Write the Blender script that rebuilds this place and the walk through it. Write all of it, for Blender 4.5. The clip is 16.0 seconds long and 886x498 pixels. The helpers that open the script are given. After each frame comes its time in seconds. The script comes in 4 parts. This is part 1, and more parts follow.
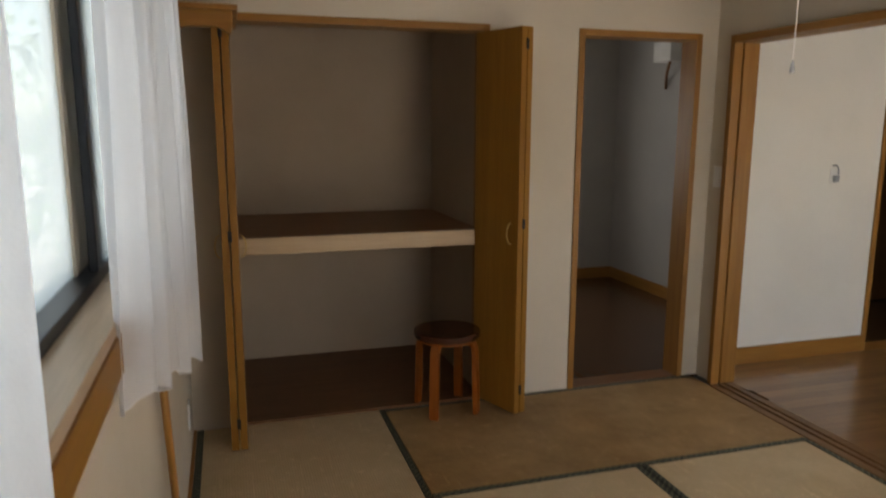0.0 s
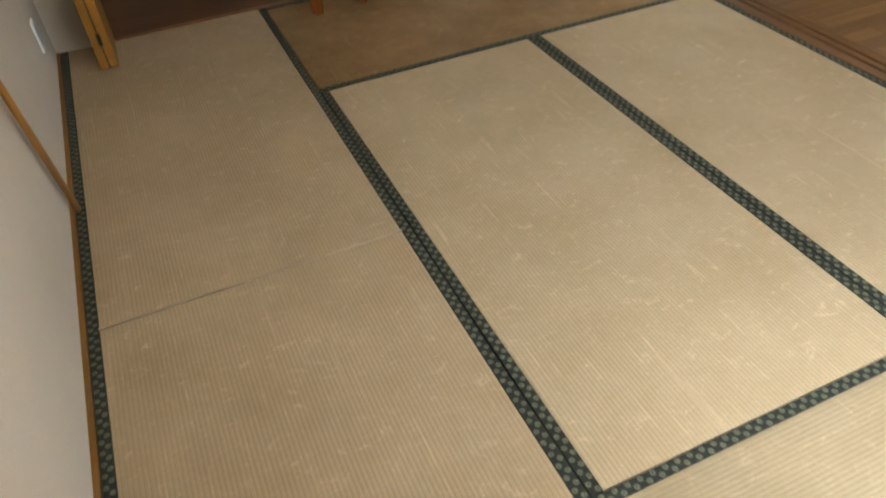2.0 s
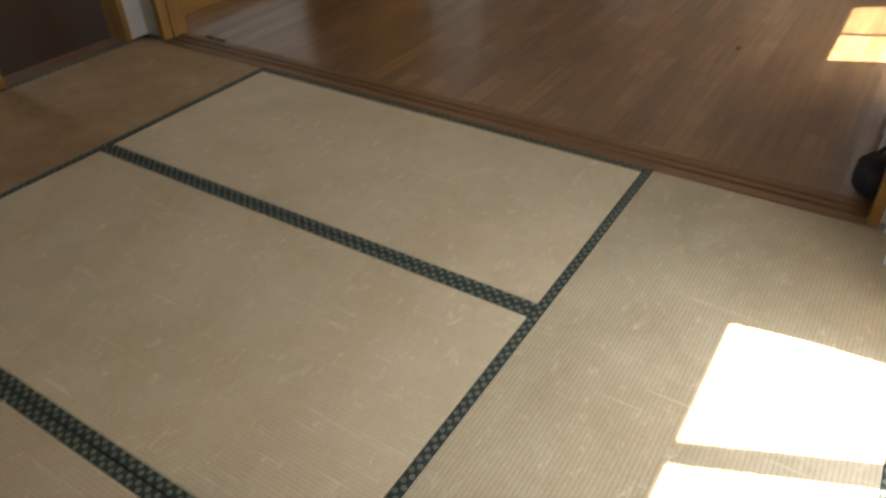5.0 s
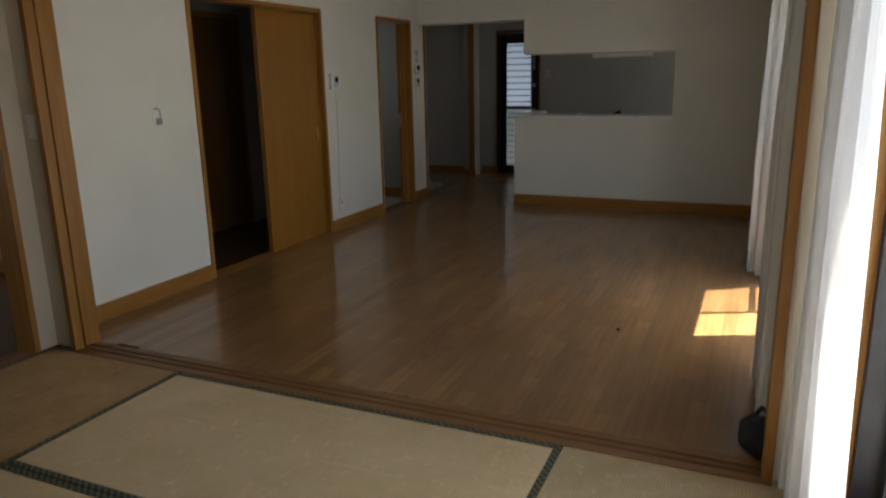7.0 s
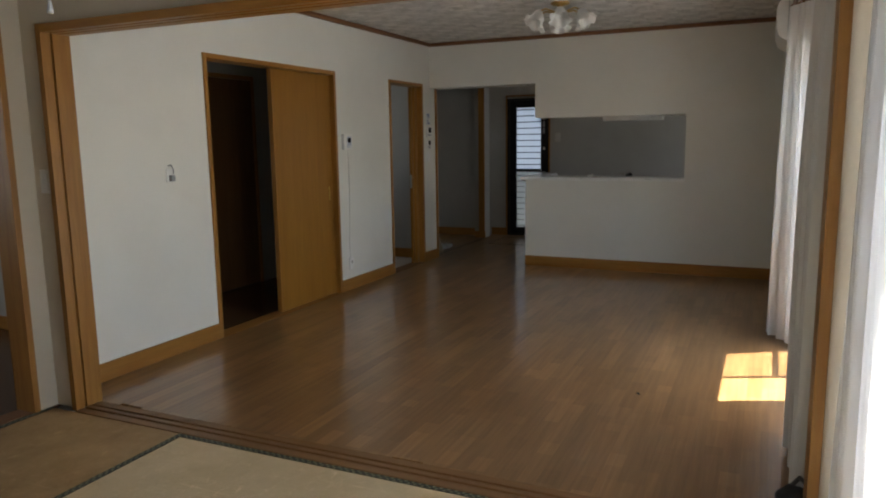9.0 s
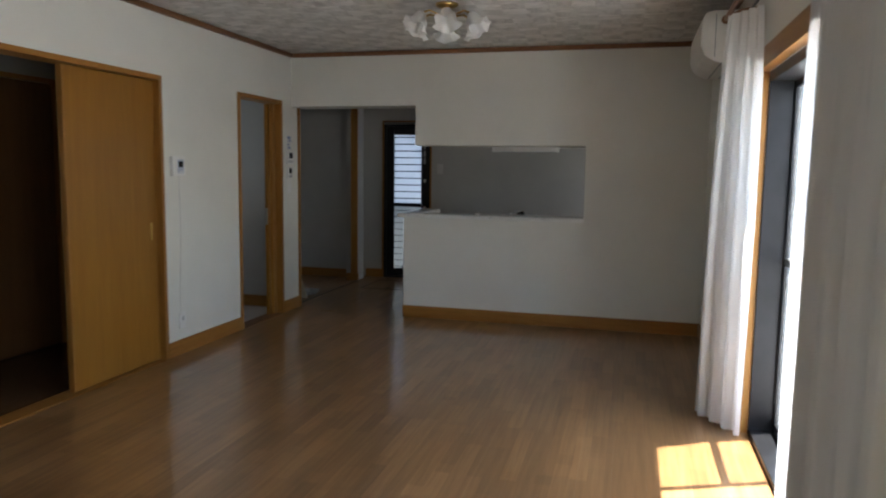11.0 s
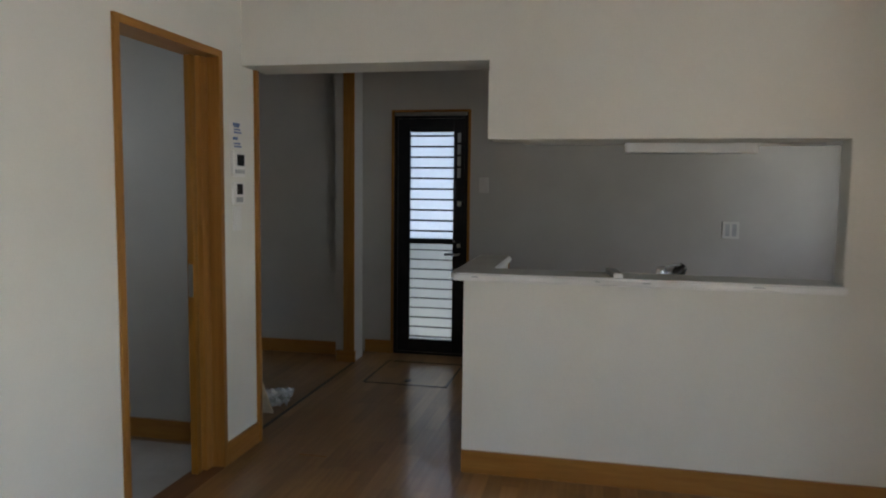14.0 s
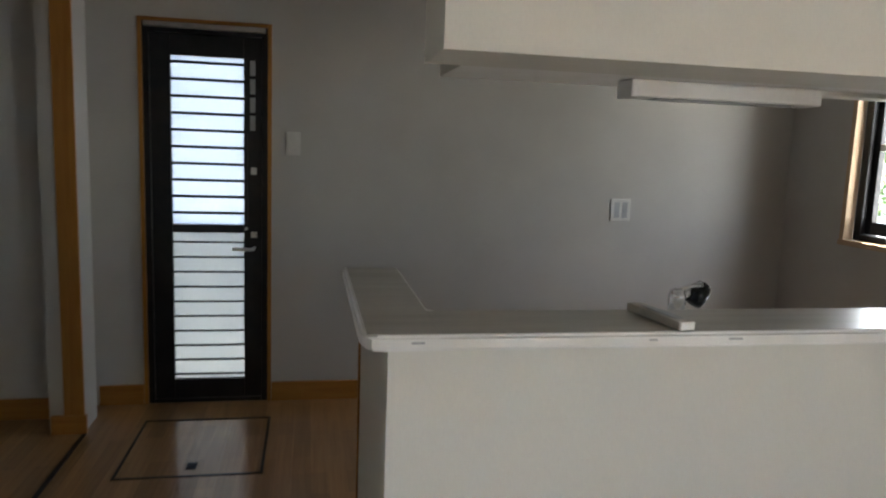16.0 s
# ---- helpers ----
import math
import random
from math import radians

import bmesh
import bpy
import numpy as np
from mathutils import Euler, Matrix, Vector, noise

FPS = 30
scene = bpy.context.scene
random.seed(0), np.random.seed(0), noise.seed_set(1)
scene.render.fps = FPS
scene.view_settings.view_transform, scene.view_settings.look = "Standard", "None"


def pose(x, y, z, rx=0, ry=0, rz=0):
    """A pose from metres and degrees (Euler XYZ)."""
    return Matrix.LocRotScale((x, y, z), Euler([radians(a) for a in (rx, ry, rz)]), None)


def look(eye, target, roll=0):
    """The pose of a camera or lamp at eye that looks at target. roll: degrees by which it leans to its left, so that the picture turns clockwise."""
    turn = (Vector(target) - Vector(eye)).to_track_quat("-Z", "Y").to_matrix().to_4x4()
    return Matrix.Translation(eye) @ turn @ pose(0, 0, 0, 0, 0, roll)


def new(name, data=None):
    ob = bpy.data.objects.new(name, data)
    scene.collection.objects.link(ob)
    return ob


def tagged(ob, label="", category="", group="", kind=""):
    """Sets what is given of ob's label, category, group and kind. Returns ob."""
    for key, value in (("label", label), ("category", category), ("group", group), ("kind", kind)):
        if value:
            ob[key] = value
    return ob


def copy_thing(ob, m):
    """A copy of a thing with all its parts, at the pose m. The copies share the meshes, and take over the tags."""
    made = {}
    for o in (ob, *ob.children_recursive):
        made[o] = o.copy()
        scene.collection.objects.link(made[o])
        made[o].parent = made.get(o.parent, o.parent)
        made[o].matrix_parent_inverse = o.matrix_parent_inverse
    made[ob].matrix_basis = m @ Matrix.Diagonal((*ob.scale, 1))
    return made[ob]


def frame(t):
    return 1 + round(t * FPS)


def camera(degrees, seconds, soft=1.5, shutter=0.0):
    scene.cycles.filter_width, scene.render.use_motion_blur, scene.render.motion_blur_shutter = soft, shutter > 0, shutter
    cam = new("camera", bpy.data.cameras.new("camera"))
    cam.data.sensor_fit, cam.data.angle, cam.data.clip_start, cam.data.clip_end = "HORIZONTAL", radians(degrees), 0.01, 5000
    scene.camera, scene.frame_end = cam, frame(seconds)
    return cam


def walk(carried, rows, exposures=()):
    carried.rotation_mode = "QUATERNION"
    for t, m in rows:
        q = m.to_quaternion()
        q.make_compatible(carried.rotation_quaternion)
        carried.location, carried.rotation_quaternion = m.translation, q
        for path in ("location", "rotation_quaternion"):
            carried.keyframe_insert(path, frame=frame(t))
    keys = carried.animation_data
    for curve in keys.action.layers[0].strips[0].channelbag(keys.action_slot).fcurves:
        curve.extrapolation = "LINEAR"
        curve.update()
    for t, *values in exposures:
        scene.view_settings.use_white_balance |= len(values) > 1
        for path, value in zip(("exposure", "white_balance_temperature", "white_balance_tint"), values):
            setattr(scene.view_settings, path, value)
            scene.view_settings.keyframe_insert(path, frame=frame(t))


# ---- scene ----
cam = camera(64.0, 16.0, soft=2.0, shutter=0.5)
PATH = [
    (0, (0.201, 0.384, 1.493), (0.775, 2.268, 1.144), 0.2),
    (0.5, (0.206, 0.411, 1.428), (0.841, 2.238, 0.918), 0.5),
    (1, (0.219, 0.446, 1.388), (0.894, 2.156, 0.602), 0.4),
    (1.5, (0.234, 0.471, 1.29), (0.94, 2.023, 0.246), -0.3),
    (2, (0.419, 0.425, 1.377), (0.969, 1.813, 0.045), -4.1),
    (2.5, (0.355, 0.477, 1.408), (0.988, 1.778, 0.027), -1.0),
    (3, (0.403, 0.461, 1.38), (1.069, 1.678, -0.06), -2.8),
    (3.5, (0.449, 0.437, 1.356), (1.226, 1.546, -0.115), -3.0),
    (4, (0.524, 0.404, 1.349), (1.433, 1.445, -0.097), -4.9),
    (4.2, (0.536, 0.401, 1.346), (1.539, 1.395, -0.07), -4.2),
    (6.3, (0.378, 0.376, 1.367), (2.072, 1.173, 0.663), -1.1),
    (6.5, (0.36, 0.376, 1.39), (2.086, 1.161, 0.754), -0.9),
    (6.8, (0.356, 0.373, 1.423), (2.11, 1.165, 0.879), -1.3),
    (7, (0.349, 0.377, 1.429), (2.121, 1.168, 0.946), -1.2),
    (7.5, (0.325, 0.382, 1.433), (2.107, 1.208, 1.06), -1.3),
    (8, (0.345, 0.415, 1.417), (2.134, 1.245, 1.085), -1.2),
    (10.3, (0.854, 0.526, 1.368), (2.705, 1.255, 1.155), 0.8),
    (10.5, (1.028, 0.593, 1.367), (2.9, 1.27, 1.182), 0.8),
    (11, (1.535, 0.803, 1.369), (3.458, 1.306, 1.148), 0.8),
    (11.5, (2.048, 1.004, 1.372), (3.995, 1.433, 1.214), 1.7),
    (12, (2.574, 1.181, 1.364), (4.537, 1.52, 1.183), 1.0),
    (12.5, (3.078, 1.529, 1.37), (5.058, 1.712, 1.155), 0.1),
    (13, (3.605, 1.715, 1.376), (5.569, 2.028, 1.17), 1.3),
    (13.3, (3.893, 1.883, 1.379), (5.831, 2.351, 1.221), 2.3),
    (13.5, (4.052, 1.982, 1.393), (5.998, 2.396, 1.186), 1.0),
    (14, (4.512, 2.218, 1.37), (6.46, 2.635, 1.194), 0.7),
    (14.5, (5.013, 2.447, 1.37), (6.989, 2.684, 1.18), 0.7),
    (15, (5.539, 2.628, 1.361), (7.53, 2.706, 1.184), 2.0),
    (15.5, (5.984, 2.821, 1.346), (7.957, 2.646, 1.069), 2.3),
    (16, (6.239, 2.992, 1.373), (8.185, 2.621, 1.099), 2.1),
]
EXPOSURES = [(0.0, 2.93, 7400, 14), (1.0, 3.33, 7400, 14), (2.0, 3.75, 6700, 8), (3.0, 3.8, 6550, 9), (3.5, 3.62, 6400, 11), (4.2, 3.39, 6250, 11), (6.3, 2.37, 6700, 8), (7.0, 2.45, 6800, 8), (7.4, 2.65, 6850, 8), (8.2, 2.8, 6900, 8), (10.3, 3.02, 6100, 8), (11.2, 3.08, 6250, 8), (12.0, 3.03, 6550, 8), (12.5, 3.3, 6450, 8), (13.0, 3.62, 6550, 8), (14.0, 3.54, 6400, 8), (14.5, 3.53, 6300, 8), (15.0, 3.85, 6350, 8), (16.0, 4.07, 6500, 8)]
walk(cam, [(t, look(eye, target, roll)) for t, eye, target, roll in PATH], EXPOSURES)

# ---- light ----
world = bpy.data.worlds.new("sky")
scene.world = world
world.use_nodes = True
SUN_WAY = Vector((-0.43, 1.0, -2.88)).normalized()
sky = world.node_tree.nodes.new("ShaderNodeTexSky")
sky.sky_type, sky.sun_disc = "NISHITA", False
sky.sun_elevation = math.asin(-SUN_WAY.z)
sky.sun_rotation = math.atan2(-SUN_WAY.x, -SUN_WAY.y)
world.node_tree.links.new(sky.outputs[0], world.node_tree.nodes["Background"].inputs[0])
world.node_tree.nodes["Background"].inputs[1].default_value = 0.11
opening = bpy.data.lights.new("sky_light", "AREA")
opening.shape, opening.size, opening.size_y, opening.energy, opening.color = "RECTANGLE", 1.1, 1.85, 3.1, (0.93, 0.97, 1.0)
new("sky_light", opening).matrix_world = look((4.93, -0.045, 0.95), (4.93, 1.0, 0.97))
opening = bpy.data.lights.new("sky_light_tatami", "AREA")
opening.shape, opening.size, opening.size_y, opening.energy, opening.color = "RECTANGLE", 0.9, 1.8, 3.1, (0.93, 0.97, 1.0)
new("sky_light_tatami", opening).matrix_world = look((2.05, -0.14, 0.97), (2.05, 1.0, 0.97))
opening = bpy.data.lights.new("sky_light_kitchen", "AREA")
opening.shape, opening.size, opening.size_y, opening.energy, opening.color = "RECTANGLE", 0.6, 0.85, 1.75, (1.0, 0.99, 0.93)
new("sky_light_kitchen", opening).matrix_world = look((9.18, 0.04, 1.45), (9.18, 1.0, 1.45))
opening = bpy.data.lights.new("sky_light_back_room", "AREA")
opening.shape, opening.size, opening.size_y, opening.energy, opening.color = "RECTANGLE", 0.66, 0.9, 2.2, (0.93, 0.97, 1.0)
new("sky_light_back_room", opening).matrix_world = look((2.02, 6.60, 1.4), (2.02, 5.0, 1.4))
opening = bpy.data.lights.new("sky_light_west", "AREA")
opening.shape, opening.size, opening.size_y, opening.energy, opening.color = "RECTANGLE", 1.9, 0.75, 2.3, (0.78, 0.88, 1.0)
new("sky_light_west", opening).matrix_world = look((-0.19, 1.45, 1.57), (1.0, 1.45, 1.57))
# fill lamp in an added, unseen window opening, brightens the washroom
opening = bpy.data.lights.new("fill_light_washroom", "AREA")
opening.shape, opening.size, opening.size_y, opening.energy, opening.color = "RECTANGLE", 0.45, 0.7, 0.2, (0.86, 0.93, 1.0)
new("fill_light_washroom", opening).matrix_world = look((7.125, 5.055, 1.55), (7.125, 4.0, 1.55))
sun_data = bpy.data.lights.new("sun", "SUN")
sun_data.energy, sun_data.angle, sun_data.color = 5.0, radians(0.5), (1.0, 0.95, 0.86)
sun = new("sun", sun_data)
sun.matrix_world = look((0, 0, 20), Vector((0, 0, 20)) + SUN_WAY)


# ---- materials ----
def graph(name):
    m = bpy.data.materials.new(name)
    m.use_nodes = True
    t = m.node_tree
    return m, t, t.nodes["Principled BSDF"]


def node(t, kind, **inputs):
    n = t.nodes.new(kind)
    for key, value in inputs.items():
        n.inputs[key.replace("_", " ")].default_value = value
    return n


def ramp(t, fac, stops):
    r = t.nodes.new("ShaderNodeValToRGB")
    while len(r.color_ramp.elements) < len(stops):
        r.color_ramp.elements.new(0.5)
    for e, (at, c) in zip(r.color_ramp.elements, stops):
        e.position, e.color = at, (*c, 1)
    t.links.new(fac, r.inputs[0])
    return r.outputs[0]


def coords(t, scale=(1, 1, 1), turn=0.0):
    g = t.nodes.new("ShaderNodeNewGeometry")
    m = t.nodes.new("ShaderNodeMapping")
    m.inputs["Scale"].default_value = scale
    m.inputs["Location"].default_value = (0.137, 0.271, 0.373)
    m.inputs["Rotation"].default_value = (0, 0, turn)
    t.links.new(g.outputs["Position"], m.inputs["Vector"])
    return m.outputs[0]


def noise_of(t, vec, scale, detail=4.0, rough=0.6, warp=0.0):
    n = node(t, "ShaderNodeTexNoise", Scale=scale, Detail=detail, Roughness=rough, Distortion=warp)
    t.links.new(vec, n.inputs["Vector"])
    return n.outputs["Fac"]


def mixed(t, a, b, fac, mode="MIX"):
    m = t.nodes.new("ShaderNodeMix")
    m.data_type, m.blend_type = "RGBA", mode
    for value, slot in ((fac, 0), (a, 6), (b, 7)):
        if isinstance(value, (int, float)):
            m.inputs[slot].default_value = value
        elif isinstance(value, tuple):
            m.inputs[slot].default_value = (*value, 1)
        else:
            t.links.new(value, m.inputs[slot])
    return m.outputs[2]


def relief(t, bsdf, height, strength, distance=0.002):
    b = node(t, "ShaderNodeBump", Strength=strength, Distance=distance)
    t.links.new(height, b.inputs["Height"])
    t.links.new(b.outputs[0], bsdf.inputs["Normal"])


def maths(t, op, a, b=0.0):
    m = t.nodes.new("ShaderNodeMath")
    m.operation = op
    for value, slot in ((a, 0), (b, 1)):
        if isinstance(value, (int, float)):
            m.inputs[slot].default_value = value
        else:
            t.links.new(value, m.inputs[slot])
    return m.outputs[0]


def plain(name, dark, light, rough=0.6, scale=8.0, fine=220.0, bump=0.15, metal=0.0, spec=0.4):
    """Paint, paper, plastic, metal: a slow stain and a fine grain."""
    m, t, p = graph(name)
    vec = coords(t)
    slow, grain = noise_of(t, vec, scale), noise_of(t, vec, fine, 2.0)
    c = ramp(t, slow, [(0.36, dark), (0.64, light)])
    t.links.new(mixed(t, c, ramp(t, grain, [(0.3, (0.88,) * 3), (0.7, (1.0,) * 3)]), 0.5, "MULTIPLY"), p.inputs["Base Color"])
    p.inputs["Roughness"].default_value, p.inputs["Metallic"].default_value = rough, metal
    p.inputs["Specular IOR Level"].default_value = spec
    if bump:
        relief(t, p, grain, bump, 0.001)
    return m


def wood(name, dark, light, rough=0.4, axis="z", fine=1.0, bump=0.08, coat=0.0):
    """Grain drawn out along one axis, with a small shift from piece to piece."""
    m, t, p = graph(name)
    long = {"x": (0.7, 14, 14), "y": (14, 0.7, 14), "z": (14, 14, 0.7)}[axis]
    vec = coords(t, tuple(v * fine for v in long))
    g = noise_of(t, vec, 2.2, 6.0, 0.62, 0.7)
    g2 = noise_of(t, vec, 11.0, 3.0)
    c = ramp(t, g, [(0.25, dark), (0.75, light)])
    c = mixed(t, c, ramp(t, g2, [(0.35, (0.82,) * 3), (0.65, (1,) * 3)]), 0.6, "MULTIPLY")
    info = t.nodes.new("ShaderNodeObjectInfo")
    c = mixed(t, c, ramp(t, info.outputs["Random"], [(0, (0.86,) * 3), (1, (1.0,) * 3)]), 1.0, "MULTIPLY")
    t.links.new(c, p.inputs["Base Color"])
    p.inputs["Roughness"].default_value = rough
    p.inputs["Specular IOR Level"].default_value = 0.28
    p.inputs["Coat Weight"].default_value = coat
    relief(t, p, g2, bump, 0.0008)
    return m


def wall_paper(name, dark, light):
    """Embossed vinyl wallpaper, slightly soiled."""
    m, t, p = graph(name)
    vec = coords(t)
    slow = noise_of(t, vec, 0.9, 5.0)
    weave = noise_of(t, coords(t, (1, 1, 0.35)), 260.0, 2.0)
    c = ramp(t, slow, [(0.3, dark), (0.65, light)])
    t.links.new(mixed(t, c, ramp(t, weave, [(0.3, (0.94,) * 3), (0.7, (1,) * 3)]), 0.7, "MULTIPLY"), p.inputs["Base Color"])
    p.inputs["Roughness"].default_value = 0.75
    p.inputs["Specular IOR Level"].default_value = 0.25
    relief(t, p, weave, 0.25, 0.0012)
    return m


def floorboard():
    """Three-strip oak laminate: narrow strips of different tone, satin coat."""
    m, t, p = graph("oak floorboard")
    vec = coords(t)
    tones = []
    for width, shift in ((0.41, 0.37), (0.63, 0.58)):
        br = t.nodes.new("ShaderNodeTexBrick")
        br.offset, br.squash = shift, 1.0
        for key, value in (("Scale", 1.0), ("Mortar Size", 0.0), ("Brick Width", width), ("Row Height", 0.0755), ("Bias", 0.0)):
            br.inputs[key].default_value = value
        br.inputs["Color1"].default_value, br.inputs["Color2"].default_value = (0.0, 0.0, 0.0, 1), (1, 1, 1, 1)
        br.inputs["Mortar"].default_value = (0.3, 0.3, 0.3, 1)
        t.links.new(vec, br.inputs["Vector"])
        tones.append(br.outputs["Color"])
    g = noise_of(t, coords(t, (0.9, 16, 12)), 2.4, 5.0, 0.6, 0.1)
    c = ramp(t, g, [(0.25, (0.25, 0.13, 0.05)), (0.75, (0.385, 0.22, 0.096))])
    for tone in tones:
        c = mixed(t, c, ramp(t, tone, [(0.0, (0.70, 0.67, 0.64)), (1.0, (1.08, 1.07, 1.06))]), 0.75, "MULTIPLY")
    info = t.nodes.new("ShaderNodeObjectInfo")
    c = mixed(t, c, ramp(t, info.outputs["Random"], [(0, (0.88,) * 3), (1, (1.04, 1.02, 1.0))]), 1.0, "MULTIPLY")
    t.links.new(c, p.inputs["Base Color"])
    p.inputs["Roughness"].default_value = 0.3
    p.inputs["Specular IOR Level"].default_value = 0.5
    p.inputs["Coat Weight"].default_value = 0.55
    p.inputs["Coat Roughness"].default_value = 0.13
    return m


def tatami(name, dark, light, axis):
    """Woven rush: ribs along the mat's long side, worn patches and scratches."""
    m, t, p = graph(name)
    g = t.nodes.new("ShaderNodeNewGeometry")
    sep = t.nodes.new("ShaderNodeSeparateXYZ")
    t.links.new(g.outputs["Position"], sep.inputs[0])
    across, along = (sep.outputs[0], sep.outputs[1]) if axis == "y" else (sep.outputs[1], sep.outputs[0])
    rib = maths(t, "ABSOLUTE", maths(t, "SINE", maths(t, "MULTIPLY", across, math.pi / 0.0115)))
    weft = maths(t, "ABSOLUTE", maths(t, "SINE", maths(t, "MULTIPLY", along, math.pi / 0.004)))
    vec = coords(t)
    slow = noise_of(t, vec, 3.2, 8.0, 0.68)
    straw = noise_of(t, coords(t, (9, 60, 1) if axis == "y" else (60, 9, 1)), 6.0, 3.0)
    worn = noise_of(t, coords(t, (1.0, 1.6, 1), 0.5), 16.0, 9.0, 0.85, 0.6)
    c = ramp(t, slow, [(0.36, dark), (0.64, light)])
    c = mixed(t, c, ramp(t, straw, [(0.3, (0.86, 0.84, 0.80)), (0.7, (1.0, 1.0, 1.0))]), 0.7, "MULTIPLY")
    c = mixed(t, c, ramp(t, rib, [(0.0, (0.74, 0.71, 0.66)), (0.5, (1.0, 1.0, 1.0))]), 0.7, "MULTIPLY")
    pale = tuple(min(1.0, v * 1.35 + 0.03) for v in light)
    c = mixed(t, c, pale, ramp(t, worn, [(0.55, (0,) * 3), (0.66, (0.6,) * 3)]))
    for turn in (0.35, 1.1, 2.2):
        line = noise_of(t, coords(t, (26.0, 0.9, 1), turn), 2.6, 4.0, 0.7, 0.3)
        c = mixed(t, c, pale, ramp(t, line, [(0.64, (0,) * 3), (0.70, (0.42,) * 3)]))
    t.links.new(c, p.inputs["Base Color"])
    p.inputs["Roughness"].default_value = 0.55
    p.inputs["Specular IOR Level"].default_value = 0.35
    h = maths(t, "ADD", rib, maths(t, "MULTIPLY", weft, 0.25))
    relief(t, p, h, 0.45, 0.0012)
    return m


def brocade(axis):
    """Dark green cloth edging: two staggered rows of pale round flowers on a leafy ground."""
    m, t, p = graph("green brocade edging along " + axis)
    g, tc = t.nodes.new("ShaderNodeNewGeometry"), t.nodes.new("ShaderNodeTexCoord")
    pos, box = t.nodes.new("ShaderNodeSeparateXYZ"), t.nodes.new("ShaderNodeSeparateXYZ")
    t.links.new(g.outputs["Position"], pos.inputs[0])
    t.links.new(tc.outputs["Generated"], box.inputs[0])
    along = pos.outputs[1 if axis == "y" else 0]
    across = maths(t, "MULTIPLY", box.outputs[0 if axis == "y" else 1], 0.03)
    near = None
    for row, shift in ((0.0085, 0.0), (0.0215, 0.016)):
        a = maths(t, "SUBTRACT", maths(t, "FLOORED_MODULO", maths(t, "ADD", along, shift + 9.6), 0.032), 0.016)
        c = maths(t, "SUBTRACT", across, row)
        d = maths(t, "SQRT", maths(t, "ADD", maths(t, "MULTIPLY", a, a), maths(t, "MULTIPLY", c, c)))
        near = d if near is None else maths(t, "MINIMUM", near, d)
    vec = coords(t)
    near = maths(t, "ADD", maths(t, "MULTIPLY", near, 100.0), maths(t, "MULTIPLY", noise_of(t, vec, 420.0, 2.0), 0.24))
    flower = ramp(t, near, [(0.2, (0.085, 0.09, 0.055)), (0.36, (0.24, 0.245, 0.165)), (0.78, (0.19, 0.195, 0.13)), (0.9, (0.03, 0.036, 0.024))])
    leaf = ramp(t, noise_of(t, vec, 130.0, 2.0, 0.5, 0.8), [(0.54, (0.5,) * 3), (0.6, (1.35, 1.45, 1.3))])
    c = mixed(t, flower, leaf, 0.45, "MULTIPLY")
    c = mixed(t, c, ramp(t, noise_of(t, vec, 300.0, 2.0), [(0.3, (0.75,) * 3), (0.7, (1.0,) * 3)]), 0.8, "MULTIPLY")
    t.links.new(c, p.inputs["Base Color"])
    p.inputs["Roughness"].default_value = 0.6
    relief(t, p, noise_of(t, vec, 500.0, 2.0), 0.4, 0.001)
    return m


def node_color(t, vec):
    n = node(t, "ShaderNodeTexNoise", Scale=7.0, Detail=3.0)
    t.links.new(vec, n.inputs["Vector"])
    return n.outputs["Color"]


def ceiling_paper():
    """Embossed ceiling paper with a pattern of short brushed patches."""
    m, t, p = graph("patterned ceiling paper")
    vec = coords(t)
    n1 = noise_of(t, coords(t, (3.2, 8.0, 1)), 1.7, 3.0, 0.6, 1.2)
    n2 = noise_of(t, coords(t, (9.0, 3.8, 1)), 1.6, 2.5, 0.6, 0.8)
    ck = node(t, "ShaderNodeTexChecker", Scale=6.6)
    bend = mixed(t, vec, node_color(t, vec), 0.06, "ADD")
    t.links.new(bend, ck.inputs["Vector"])
    h = mixed(t, n1, n2, ck.outputs["Fac"])
    c = ramp(t, h, [(0.32, (0.49, 0.475, 0.45)), (0.55, (0.665, 0.645, 0.615)), (0.75, (0.74, 0.725, 0.695))])
    c = mixed(t, c, ramp(t, ck.outputs["Fac"], [(0.0, (0.86,) * 3), (1.0, (1.0,) * 3)]), 1.0, "MULTIPLY")
    t.links.new(c, p.inputs["Base Color"])
    p.inputs["Roughness"].default_value = 0.8
    relief(t, p, h, 0.3, 0.002)
    return m


